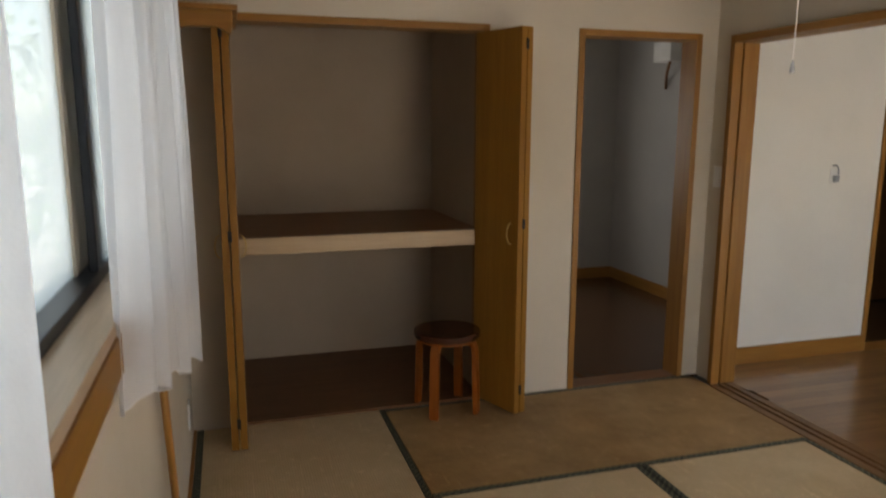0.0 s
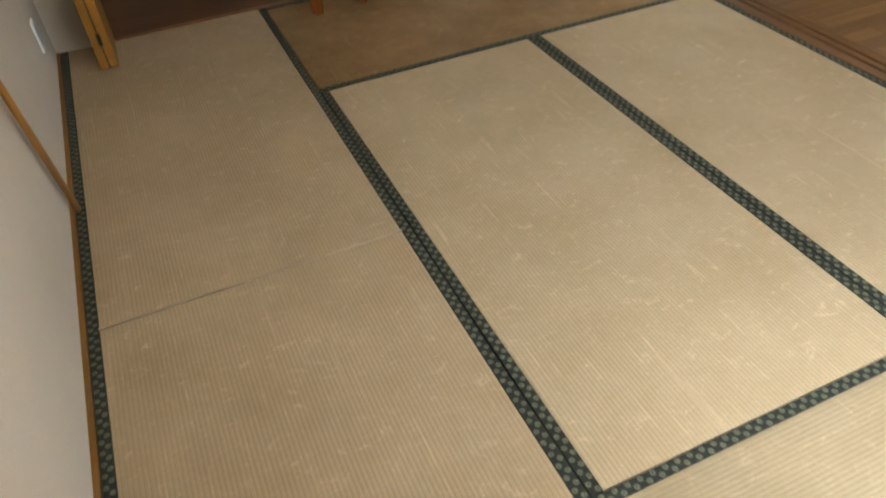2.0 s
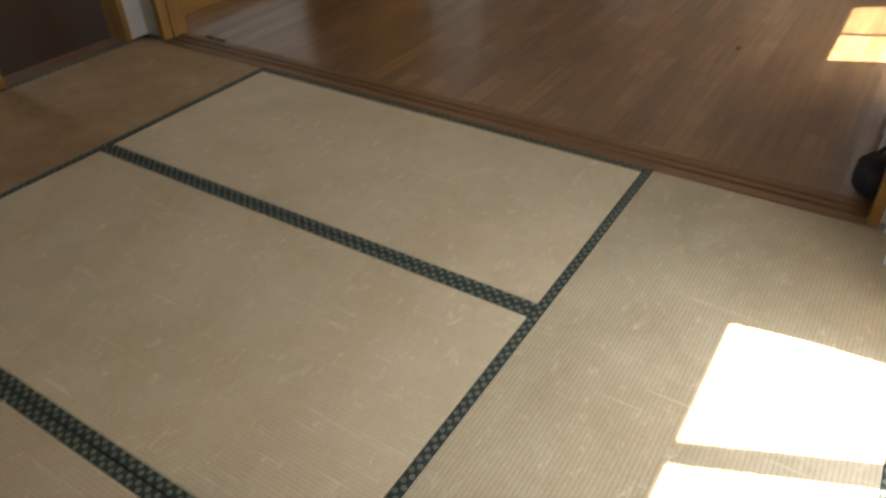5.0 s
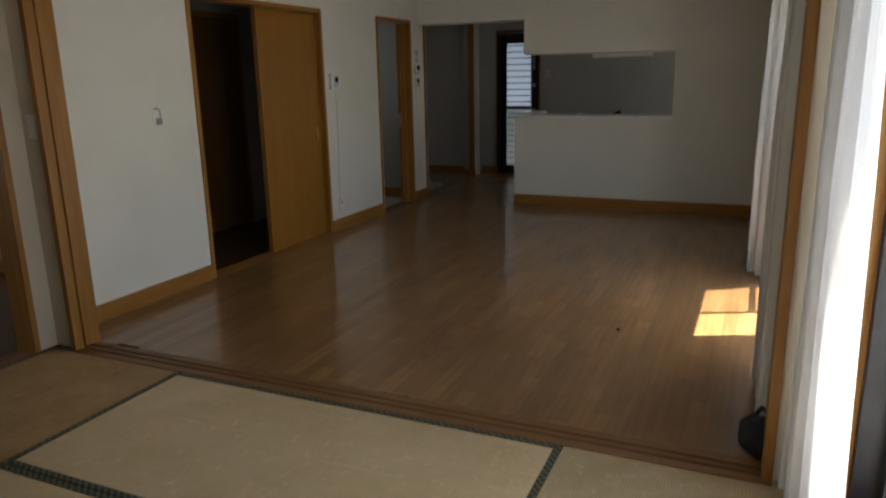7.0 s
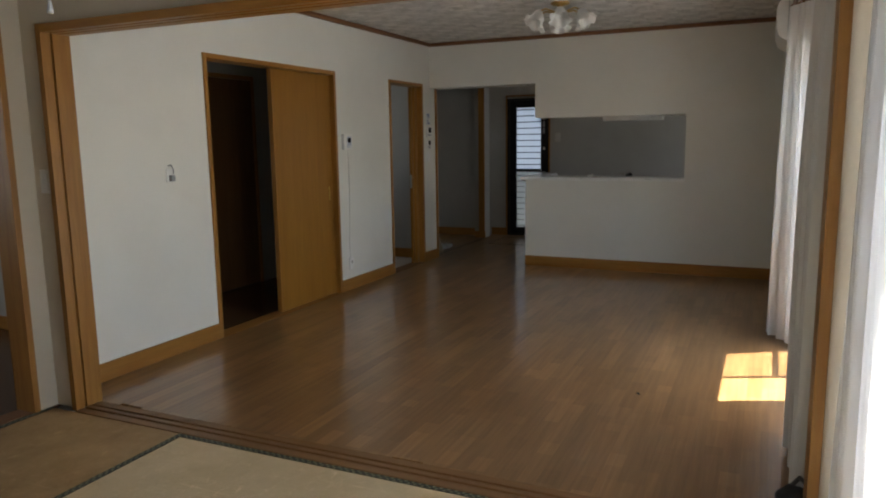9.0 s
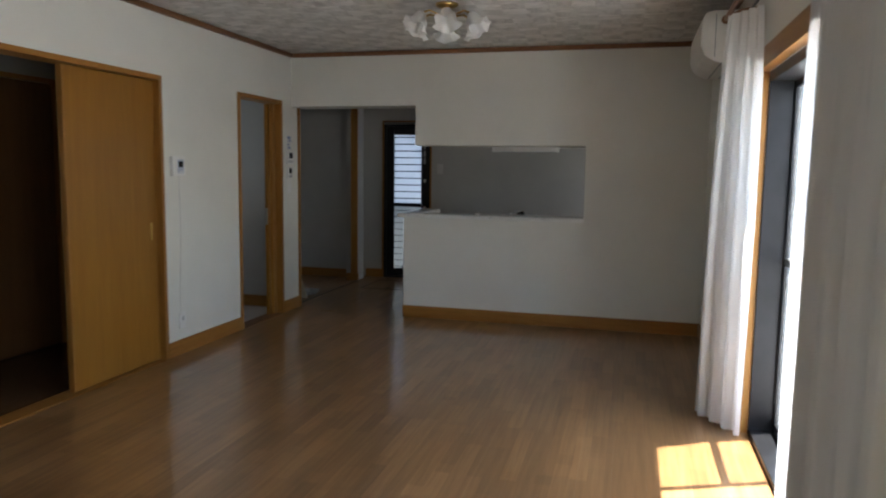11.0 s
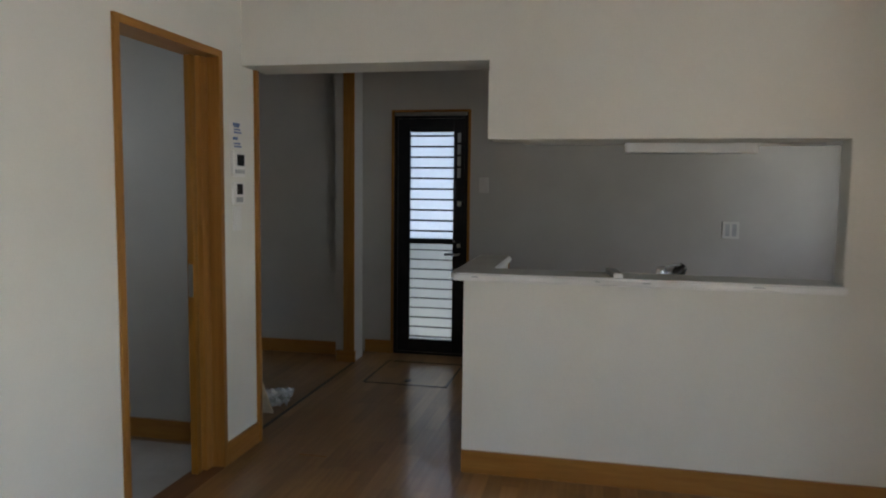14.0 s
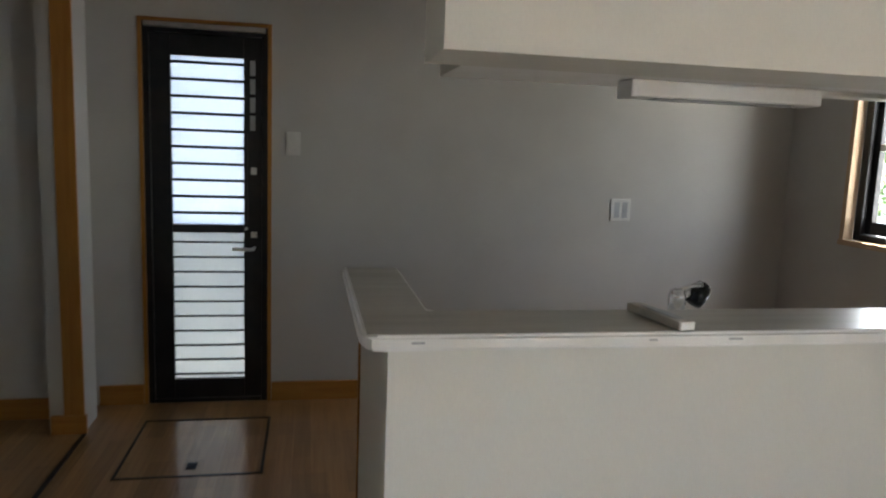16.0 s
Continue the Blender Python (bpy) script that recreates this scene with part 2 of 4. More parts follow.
def pane(name, tint=0.95, cloud=0.0, milk_color=(0.92, 0.94, 0.95)):
    """Window glass: lets light through, with a mirror film on top; cloud makes it figured glass."""
    m = bpy.data.materials.new(name)
    m.use_nodes = True
    t = m.node_tree
    t.nodes.clear()
    out = t.nodes.new("ShaderNodeOutputMaterial")
    clear, gloss = node(t, "ShaderNodeBsdfTransparent", Color=(tint, tint, tint, 1)), node(t, "ShaderNodeBsdfGlossy", Roughness=0.02)
    mix = t.nodes.new("ShaderNodeMixShader")
    body = clear.outputs[0]
    if cloud:
        milk = node(t, "ShaderNodeBsdfTranslucent", Color=(*milk_color, 1))
        m2 = t.nodes.new("ShaderNodeMixShader")
        vec = coords(t)
        t.links.new(ramp(t, noise_of(t, vec, 60.0, 2.0), [(0.2, (cloud * 0.97,) * 3), (0.8, (min(1, cloud * 1.03),) * 3)]), m2.inputs[0])
        t.links.new(clear.outputs[0], m2.inputs[1])
        t.links.new(milk.outputs[0], m2.inputs[2])
        body = m2.outputs[0]
    mix.inputs[0].default_value = 0.05
    t.links.new(body, mix.inputs[1])
    t.links.new(gloss.outputs[0], mix.inputs[2])
    t.links.new(mix.outputs[0], out.inputs[0])
    return m


def cloth(name, color, through_part=0.45, clear=0.0):
    """Thin curtain cloth that light shines through."""
    m = bpy.data.materials.new(name)
    m.use_nodes = True
    t = m.node_tree
    t.nodes.clear()
    out = t.nodes.new("ShaderNodeOutputMaterial")
    vec = coords(t)
    weave = noise_of(t, coords(t, (1, 1, 3)), 350.0, 2.0)
    slow = noise_of(t, vec, 3.0, 4.0)
    c = mixed(t, ramp(t, slow, [(0.3, tuple(v * 0.93 for v in color)), (0.7, color)]), ramp(t, weave, [(0.3, (0.9,) * 3), (0.7, (1,) * 3)]), 0.7, "MULTIPLY")
    a, b = t.nodes.new("ShaderNodeBsdfDiffuse"), t.nodes.new("ShaderNodeBsdfTranslucent")
    t.links.new(c, a.inputs["Color"])
    t.links.new(c, b.inputs["Color"])
    mix = t.nodes.new("ShaderNodeMixShader")
    mix.inputs[0].default_value = through_part
    t.links.new(a.outputs[0], mix.inputs[1])
    t.links.new(b.outputs[0], mix.inputs[2])
    last = mix.outputs[0]
    if clear:
        hole, m3 = t.nodes.new("ShaderNodeBsdfTransparent"), t.nodes.new("ShaderNodeMixShader")
        m3.inputs[0].default_value = clear
        t.links.new(last, m3.inputs[1])
        t.links.new(hole.outputs[0], m3.inputs[2])
        last = m3.outputs[0]
    t.links.new(last, out.inputs[0])
    return m


PAPER = wall_paper("cream wallpaper", (0.52, 0.455, 0.36), (0.60, 0.53, 0.43))
PAPER_W = wall_paper("white wallpaper", (0.655, 0.64, 0.585), (0.735, 0.72, 0.665))
# wallpaper colour lowered to put the dimness of the inner rooms into it
PAPER_DIM = wall_paper("wallpaper darkened for dim rooms", (0.36, 0.345, 0.325), (0.43, 0.415, 0.395))
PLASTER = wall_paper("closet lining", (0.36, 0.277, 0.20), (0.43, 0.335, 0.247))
CEIL = ceiling_paper()
OAK_Z = wood("light oak upright", (0.265, 0.114, 0.022), (0.385, 0.185, 0.043))
OAK_X = wood("light oak along x", (0.265, 0.114, 0.022), (0.385, 0.185, 0.043), axis="x")
OAK_Y = wood("light oak along y", (0.265, 0.114, 0.022), (0.385, 0.185, 0.043), axis="y")
DOORWOOD = wood("honey veneer door", (0.255, 0.112, 0.016), (0.32, 0.148, 0.024), rough=0.35, fine=0.6)
BROWN_X = wood("brown moulding along x", (0.17, 0.075, 0.03), (0.26, 0.125, 0.055), axis="x")
BROWN_Y = wood("brown moulding along y", (0.17, 0.075, 0.03), (0.26, 0.125, 0.055), axis="y")
DARKFLOOR = wood("dark wooden floor", (0.075, 0.036, 0.018), (0.13, 0.065, 0.032), rough=0.25, axis="y")
CLOSETFLOOR = wood("brown closet board", (0.14, 0.062, 0.024), (0.22, 0.10, 0.042), rough=0.5, axis="x")
STOOLWOOD = wood("red brown lacquered birch", (0.22, 0.056, 0.009), (0.34, 0.098, 0.017), rough=0.25, coat=0.4)
SEATWOOD = wood("dark lacquered seat", (0.05, 0.015, 0.008), (0.085, 0.027, 0.012), rough=0.22, axis="x", coat=0.4)
PALE_Z = wood("pale window lining upright", (0.44, 0.31, 0.19), (0.55, 0.41, 0.28))
PALE_X = wood("pale window lining along x", (0.44, 0.31, 0.19), (0.55, 0.41, 0.28), axis="x")
BOARD = floorboard()
MAT_Y = tatami("faded rush mat", (0.59, 0.445, 0.255), (0.68, 0.53, 0.33), "y")
MAT_L = tatami("brownish rush mat", (0.54, 0.40, 0.228), (0.63, 0.475, 0.286), "y")
MAT_X = tatami("straw rush mat", (0.45, 0.345, 0.195), (0.53, 0.42, 0.255), "x")
MAT_OLD = tatami("browned rush mat", (0.30, 0.178, 0.07), (0.45, 0.287, 0.13), "x")
EDGING_X, EDGING_Y = brocade("x"), brocade("y")
BLACK = plain("black aluminium", (0.012, 0.012, 0.014), (0.022, 0.022, 0.025), 0.38, 5.0, 200.0, 0.05, 0.4)
STEEL = plain("brushed steel", (0.45, 0.45, 0.45), (0.6, 0.6, 0.6), 0.3, 6.0, 300.0, 0.05, 1.0)
CHROME = plain("chrome", (0.75, 0.75, 0.76), (0.85, 0.85, 0.86), 0.1, 6.0, 300.0, 0.0, 1.0)
BRASS = plain("antique brass", (0.42, 0.27, 0.09), (0.6, 0.42, 0.16), 0.3, 12.0, 300.0, 0.05, 1.0)
WHITE = plain("white plastic", (0.70, 0.69, 0.66), (0.78, 0.77, 0.75), 0.35, 6.0, 400.0, 0.03)
GREYPL = plain("grey plastic", (0.28, 0.29, 0.30), (0.36, 0.37, 0.38), 0.4, 6.0, 400.0, 0.03)
PLATEGREY = plain("grey white wall plate", (0.46, 0.45, 0.43), (0.53, 0.52, 0.5), 0.4)
BLUEGREY = plain("blue grey panel", (0.36, 0.40, 0.50), (0.42, 0.46, 0.56), 0.35, 6.0, 400.0, 0.02)
INK = plain("dark display", (0.008, 0.009, 0.012), (0.015, 0.016, 0.02), 0.15, 6.0, 300.0, 0.0)
COUNTER = wood("pale worn counter", (0.30, 0.285, 0.25), (0.47, 0.455, 0.42), rough=0.3, axis="y", fine=0.5)
BAGCLOTH = plain("black nylon", (0.010, 0.011, 0.013), (0.022, 0.023, 0.026), 0.6, 14.0, 500.0, 0.4)
CONCRETE = plain("pale concrete", (0.42, 0.41, 0.38), (0.55, 0.53, 0.5), 0.9, 1.5, 60.0, 0.4)
GRAVEL = plain("garden soil and gravel", (0.24, 0.235, 0.22), (0.37, 0.365, 0.35), 0.95, 3.0, 40.0, 0.8)
VINYL = plain("pale grey vinyl floor", (0.42, 0.40, 0.39), (0.52, 0.50, 0.49), 0.4, 5.0, 90.0, 0.05)
LEAF = plain("green leaves", (0.045, 0.10, 0.02), (0.10, 0.17, 0.04), 0.5, 4.0, 30.0, 0.2)
BARK = plain("bark", (0.07, 0.05, 0.035), (0.14, 0.1, 0.07), 0.9, 9.0, 60.0, 0.8)
SHEET = plain("crumpled clear plastic sheet", (0.34, 0.35, 0.36), (0.48, 0.49, 0.5), 0.2, 20.0, 100.0, 0.3)
GLASS = pane("clear glass", 0.94)
SCREENED = pane("glass behind a screen", 0.85, 0.04)
FIGURED = pane("figured glass", 0.57, 0.55, (0.34, 0.37, 0.36))
MILK = pane("frosted louvre glass", 0.5, 0.93, (0.46, 0.49, 0.53))
MILK_LOW = pane("grey frosted louvre glass", 0.35, 0.93, (0.30, 0.31, 0.31))

SHEER = cloth("white curtain cloth", (0.91, 0.92, 0.93), 0.5)
DRAPE = cloth("heavy white curtain cloth", (0.78, 0.77, 0.755), 0.12)
SHADEGLASS = cloth("frosted flower glass", (0.88, 0.88, 0.87), 0.35)
VOILE = cloth("thick white voile", (0.84, 0.84, 0.85), 0.42)
NET = cloth("white sheer cloth", (0.87, 0.88, 0.91), 0.55, 0.06)


# ---- builders ----
def mesh_of(name, bm, mat, parent=None, smooth=False):
    me = bpy.data.meshes.new(name)
    bmesh.ops.recalc_face_normals(bm, faces=bm.faces)
    bm.to_mesh(me)
    bm.free()
    for m in mat if isinstance(mat, (list, tuple)) else (mat,):
        me.materials.append(m)
    if smooth:
        for p in me.polygons:
            p.use_smooth = True
    ob = new(name, me)
    if parent:
        ob.parent = parent
    return ob


def add_box(bm, b, bevel=0.0):
    x0, y0, z0, x1, y1, z1 = b
    made = bmesh.ops.create_cube(bm, size=1.0)["verts"]
    bmesh.ops.scale(bm, vec=(x1 - x0, y1 - y0, z1 - z0), verts=made)
    bmesh.ops.translate(bm, vec=((x0 + x1) / 2, (y0 + y1) / 2, (z0 + z1) / 2), verts=made)
    if bevel:
        edges = list({e for v in made for e in v.link_edges})
        bmesh.ops.bevel(bm, geom=edges, offset=bevel, segments=2, affect="EDGES", profile=0.6)


def solid(name, boxes, mat, parent=None, bevel=0.0):
    bm = bmesh.new()
    for b in boxes:
        add_box(bm, b, bevel)
    return mesh_of(name, bm, mat, parent)


def add_tube(bm, points, radius, sides=10, taper=None):
    pts = [Vector(p) for p in points]
    rings = []
    for i, p in enumerate(pts):
        d = (pts[min(i + 1, len(pts) - 1)] - pts[max(i - 1, 0)]).normalized()
        a = d.orthogonal().normalized() if i == 0 else (rings[-1][1] - d * rings[-1][1].dot(d)).normalized()
        b = d.cross(a)
        r = radius if taper is None else radius + (taper - radius) * i / (len(pts) - 1)
        rings.append(([bm.verts.new(p + r * (math.cos(k * 2 * math.pi / sides) * a + math.sin(k * 2 * math.pi / sides) * b)) for k in range(sides)], a))
    for (u, _), (v, _) in zip(rings, rings[1:]):
        for k in range(sides):
            bm.faces.new((u[k], u[(k + 1) % sides], v[(k + 1) % sides], v[k]))
    bm.faces.new(rings[0][0][::-1])
    bm.faces.new(rings[-1][0])


def tube(name, points, radius, mat, parent=None, sides=10, taper=None):
    bm = bmesh.new()
    add_tube(bm, points, radius, sides, taper)
    return mesh_of(name, bm, mat, parent, True)


def add_lathe(bm, profile, centre=(0, 0, 0), sides=32):
    """A turned body: profile of (radius, height)."""
    rings = []
    for r, z in profile:
        rings.append([bm.verts.new((centre[0] + r * math.cos(k * 2 * math.pi / sides), centre[1] + r * math.sin(k * 2 * math.pi / sides), centre[2] + z)) for k in range(sides)])
    for u, v in zip(rings, rings[1:]):
        for k in range(sides):
            bm.faces.new((u[k], u[(k + 1) % sides], v[(k + 1) % sides], v[k]))
    bm.faces.new(rings[0][::-1])
    bm.faces.new(rings[-1])


def empty(name, at=(0, 0, 0), rz=0.0):
    ob = new(name)
    ob.matrix_world = pose(*at, 0, 0, rz)
    return ob


def structure(ob, label="", category=""):
    return tagged(ob, label, category, kind="structure")


# ---- the shell ----
H, HT = 2.44, 2.45
structure(solid("wall_west", [(-0.12, -0.04, 0, 0, 0.45, HT), (-0.12, 2.45, 0, 0, 4.99, HT), (-0.12, 0.45, 0, 0, 2.45, 1.145), (-0.12, 0.45, 2.0, 0, 2.45, HT)], PAPER), "cream wallpapered wall with a low window", "wall").location.x = -0.012
structure(solid("wall_north", [(-0.03, 3.868, 0, 0.17, 3.988, HT), (0.17, 3.868, 1.985, 1.503, 3.988, HT), (1.503, 3.868, 0, 2.005, 3.988, HT), (2.005, 3.868, 1.985, 2.76, 3.988, HT), (2.76, 3.868, 0, 2.868, 3.988, HT)], PAPER), "cream wallpapered wall with closet and doorway", "wall")
structure(solid("wall_partition", [(2.868, 3.72, 0, 2.968, 4.065, HT), (2.868, 0.07, 0, 2.968, 0.24, HT), (2.868, 0.24, 1.965, 2.968, 3.72, HT)], PAPER), "cream wall with a wide opening between two rooms", "wall")
structure(solid("wall_living_north", [(2.968, 3.945, 0, 4.21, 4.065, HT), (4.21, 3.945, 1.985, 5.83, 4.065, HT), (5.83, 3.945, 0, 6.815, 4.065, HT), (6.815, 3.945, 1.985, 7.58, 4.065, HT), (7.58, 3.945, 0, 7.915, 4.065, HT)], PAPER_W), "white wallpapered wall with two doorways", "wall")
structure(solid("wall_living_east", [
    (7.78, 0.19, 0, 7.905, 1.182, HT), (7.78, 1.182, 0, 7.905, 2.815, 0.932), (7.78, 1.182, 1.59, 8.05, 2.712, HT), (7.78, 2.712, 1.948, 8.05, 3.945, HT), (7.905, 2.705, 0, 8.60, 2.815, 0.932)], PAPER_W), "white half wall with a serving hatch to the kitchen", "wall")
structure(solid("wall_south_living", [(2.968, 0.0, 0, 3.85, 0.19, HT), (3.85, 0.0, 1.985, 5.505, 0.19, HT), (5.505, 0.0, 0, 8.15, 0.19, HT)], PAPER_W), "white wallpapered wall with a garden window", "wall")
# separate piece, so the unlit kitchen end takes the darkened paper
structure(solid("wall_south_kitchen", [(8.15, 0.07, 0, 8.80, 0.19, HT), (8.80, 0.07, 0, 9.56, 0.19, 0.985), (8.80, 0.07, 1.95, 9.56, 0.19, HT), (9.56, 0.07, 0, 10.16, 0.19, HT)], PAPER_DIM), "kitchen wall with a window, paper darkened as shade", "wall")
structure(solid("wall_south_tatami", [(-0.14, -0.11, 0, 0.7, 0.08, HT), (0.7, -0.11, 1.94, 2.7, 0.08, HT), (2.7, -0.11, 0, 2.968, 0.08, HT)], PAPER), "cream wall with a floor-length window", "wall")
structure(solid("wall_kitchen_east", [(10.04, 0.19, -0.06, 10.16, 3.2, HT), (10.04, 3.2, 1.96, 10.16, 3.818, HT), (10.04, 3.818, -0.06, 10.16, 4.09, HT)], PAPER_DIM), "kitchen wall with a back door, paper darkened as shade", "wall")
structure(solid("wall_alcove", [(9.87, 4.09, -0.06, 10.16, 5.0, HT), (7.83, 5.0, -0.06, 10.16, 5.1, HT), (7.83, 4.065, -0.06, 7.95, 5.0, HT), (7.95, 4.035, 2.345, 9.66, 4.115, HT)], PAPER_DIM), "walls of the kitchen alcove, paper darkened as shade", "wall")
# doorway to the back room and washroom opening: unseen, added to let light in
structure(solid("wall_hall", [(3.8, 5.0, -0.06, 5.24, 5.1, HT), (5.24, 5.0, 2.0, 6.02, 5.1, HT), (6.02, 5.0, -0.06, 6.55, 5.1, HT), (6.55, 4.065, -0.06, 6.65, 5.1, HT), (6.65, 5.0, -0.06, 6.85, 5.1, HT), (6.85, 5.0, -0.06, 7.4, 5.1, 1.15), (6.85, 5.0, 1.95, 7.4, 5.1, HT), (7.4, 5.0, -0.06, 7.83, 5.1, HT), (3.8, 4.065, -0.06, 3.92, 4.15, HT), (3.8, 4.15, 2.0, 3.92, 4.9, HT), (3.8, 4.9, -0.06, 3.92, 6.5, HT)], PAPER_DIM), "pale walls of the hall and washroom", "wall")
structure(solid("wall_back_room", [(1.503, 3.988, 0, 1.6, 6.62, HT), (1.6, 6.5, 0, 1.65, 6.62, HT), (2.4, 6.5, 0, 3.92, 6.62, HT), (1.65, 6.5, 0, 2.4, 6.62, 0.9), (1.65, 6.5, 1.9, 2.4, 6.62, HT)], PAPER_DIM), "pale walls of the back room", "wall")
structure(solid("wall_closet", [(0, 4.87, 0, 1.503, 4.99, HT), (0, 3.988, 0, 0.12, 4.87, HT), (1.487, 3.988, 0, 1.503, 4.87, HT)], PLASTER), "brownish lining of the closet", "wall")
structure(solid("ceiling_tatami", [(-0.14, -0.11, HT, 2.868, 6.62, HT + 0.1)], PAPER_DIM), "plain pale ceiling", "ceiling")
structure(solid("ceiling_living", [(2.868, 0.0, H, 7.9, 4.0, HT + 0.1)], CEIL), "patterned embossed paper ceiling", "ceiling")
structure(solid("ceiling_kitchen", [(7.9, 0.07, HT, 10.16, 5.1, HT + 0.1), (2.868, 4.0, HT, 7.9, 6.62, HT + 0.1)], PAPER_DIM), "plain pale ceiling", "ceiling")
# slabs out of view, added to close the light gaps under both doors
structure(solid("doorstep", [(5.2, 5.06, -0.4, 6.06, 5.3, 0.004), (10.12, 3.1, -0.4, 10.5, 3.9, 0.0)], CONCRETE), "unseen concrete doorstep sealing daylight gaps under two doors", "step")
# added out of view: blocks daylight at the hall door
structure(solid("wall_end", [(5.1, 5.11, -0.3, 6.2, 5.2, HT)], CONCRETE), "unseen wall keeping daylight out behind the hall door", "wall")
structure(solid("roof", [(-0.5, -0.25, HT + 0.1, 10.5, 6.9, HT + 0.25)], CONCRETE), "flat slab over the rooms", "roof")

# base boards
structure(solid("baseboard", [(2.975, 3.931, 0, 4.21, 3.945, 0.11), (5.83, 3.931, 0, 6.815, 3.945, 0.11), (7.58, 3.931, 0, 7.903, 3.945, 0.11), (5.5, 0.19, 0, 7.766, 0.204, 0.11)], OAK_X, bevel=0.002), "light oak baseboard", "baseboard")
structure(solid("baseboard_east", [(7.766, 0.19, 0, 7.78, 2.815, 0.11), (10.026, 2.3, 0, 10.04, 3.185, 0.105), (10.026, 3.833, 0, 10.04, 4.05, 0.105), (9.856, 4.13, 0, 9.87, 5.0, 0.105), (7.816, 4.1, 0, 7.83, 5.0, 0.105), (3.786, 4.9, 0, 3.8, 6.5, 0.105)], OAK_Y, bevel=0.002), "light oak baseboard", "baseboard")
structure(solid("baseboard_back_room", [(1.6, 6.486, 0, 3.786, 6.5, 0.105), (3.92, 4.986, 0, 5.2, 5.0, 0.105)], OAK_X, bevel=0.002), "light oak baseboard", "baseboard")
# ceiling moulding of the living room
structure(solid("trim_moulding", [(2.968, 3.91, H - 0.042, 7.78, 3.945, H - 0.004), (2.968, 0.19, H - 0.042, 7.78, 0.225, H - 0.004)], BROWN_X, bevel=0.006), "brown wooden ceiling moulding", "moulding")
structure(solid("trim_moulding_side", [(7.745, 0.225, H - 0.042, 7.78, 3.91, H - 0.004), (2.968, 0.225, H - 0.042, 3.003, 3.91, H - 0.004)], BROWN_Y, bevel=0.006), "brown wooden ceiling moulding", "moulding")


def casing(name, x0, x1, top, y, depth, label, w=0.034, proud=0.012, back=0.012):
    """Door lining in a wall that runs along x: two jambs and a head, through the wall, with a stop."""
    ob = empty(name, ((x0 + x1) / 2, y, 0))
    structure(ob, label, "door frame")
    cx = (x0 + x1) / 2
    for a, b in ((x0, x0 + w), (x1 - w, x1)):
        solid("jamb", [(a - cx, -proud, 0, b - cx, depth + back, top)], OAK_Z, ob, 0.003)
    solid("head", [(x0 + w - cx, -proud, top - w, x1 - w - cx, depth + back, top)], OAK_X, ob, 0.003)
    return ob


casing("door_frame_1", 2.005, 2.76, 1.985, 3.868, 0.12, "light oak lining of an open doorway")
casing("door_frame_2", 4.21, 5.83, 1.985, 3.945, 0.12, "light oak lining of a sliding door opening")
d3 = casing("door_frame_3", 6.815, 7.58, 1.985, 3.945, 0.12, "light oak lining of a narrow sliding doorway")
solid("stop", [(0.29, 0.05, 0, 0.35, 0.11, 1.95)], OAK_Z, d3, 0.002)

# wide opening between tatami room and living room
wide = structure(empty("door_frame_wide", (2.918, 1.96, 0)), "light oak lining and twin tracks of a wide opening", "door frame")
for ya, yb in ((1.725, 1.76), (-1.72, -1.685)):
    solid("jamb", [(-0.082, ya, 0, -0.032, yb, 1.965), (-0.016, ya, 0, 0.082, yb, 1.965), (-0.032, ya + (0.012 if ya > 0 else 0), 0, -0.016, yb - (0 if ya > 0 else 0.012), 1.965)], OAK_Z, wide, 0.002)
solid("head", [(-0.082, -1.72, 1.925, -0.045, 1.725, 1.965), (-0.03, -1.72, 1.925, 0.005, 1.725, 1.965), (0.02, -1.72, 1.925, 0.082, 1.725, 1.965), (-0.08, -1.72, 1.95, 0.08, 1.725, 1.964)], OAK_Y, wide, 0.002)
solid("sill", [(-0.092, -1.72, -0.02, -0.045, 1.725, 0.003), (-0.028, -1.72, -0.02, 0.0, 1.725, 0.003), (0.017, -1.72, -0.02, 0.06, 1.725, 0.003), (-0.082, -1.72, -0.03, 0.06, 1.725, -0.012)], wood("sill oak", (0.19, 0.092, 0.035), (0.28, 0.145, 0.06), axis="y"), wide, 0.002)
structure(solid("trim_corner", [(7.904, 3.925, 0, 7.93, 4.07, 1.948)], OAK_Z, bevel=0.003), "thin oak corner strip beside the kitchen opening", "trim")

# floors
structure(solid("floor_base", [(-0.14, -0.11, -0.25, 10.16, 6.62, -0.06)], CONCRETE), "concrete base under the floors", "floor")
structure(solid("floor_back_room", [(1.5, 3.97, -0.06, 3.85, 6.55, -0.002), (3.85, 4.0, -0.06, 6.6, 5.05, -0.002), (2.005, 3.87, -0.06, 2.76, 3.988, -0.003)], DARKFLOOR), "dark polished wooden floor", "floor")
structure(solid("floor_washroom", [(6.6, 4.0, -0.06, 7.83, 5.05, -0.003)], VINYL), "pale grey vinyl floor", "floor")
structure(solid("floor_closet", [(0.12, 3.872, -0.06, 1.487, 4.87, 0.012)], CLOSETFLOOR), "dark brown closet floor board", "floor")
structure(solid("threshold", [(2.04, 3.872, -0.05, 2.725, 3.99, 0.004)], CLOSETFLOOR, bevel=0.002), "dark wooden threshold", "threshold")
structure(solid("threshold_sliding", [(4.244, 3.935, -0.05, 5.796, 4.07, 0.003)], OAK_X, bevel=0.002), "oak threshold with a track", "threshold")
structure(solid("threshold_washroom", [(6.846, 3.935, -0.05, 7.546, 4.07, 0.003)], CLOSETFLOOR, bevel=0.002), "dark wooden threshold", "threshold")
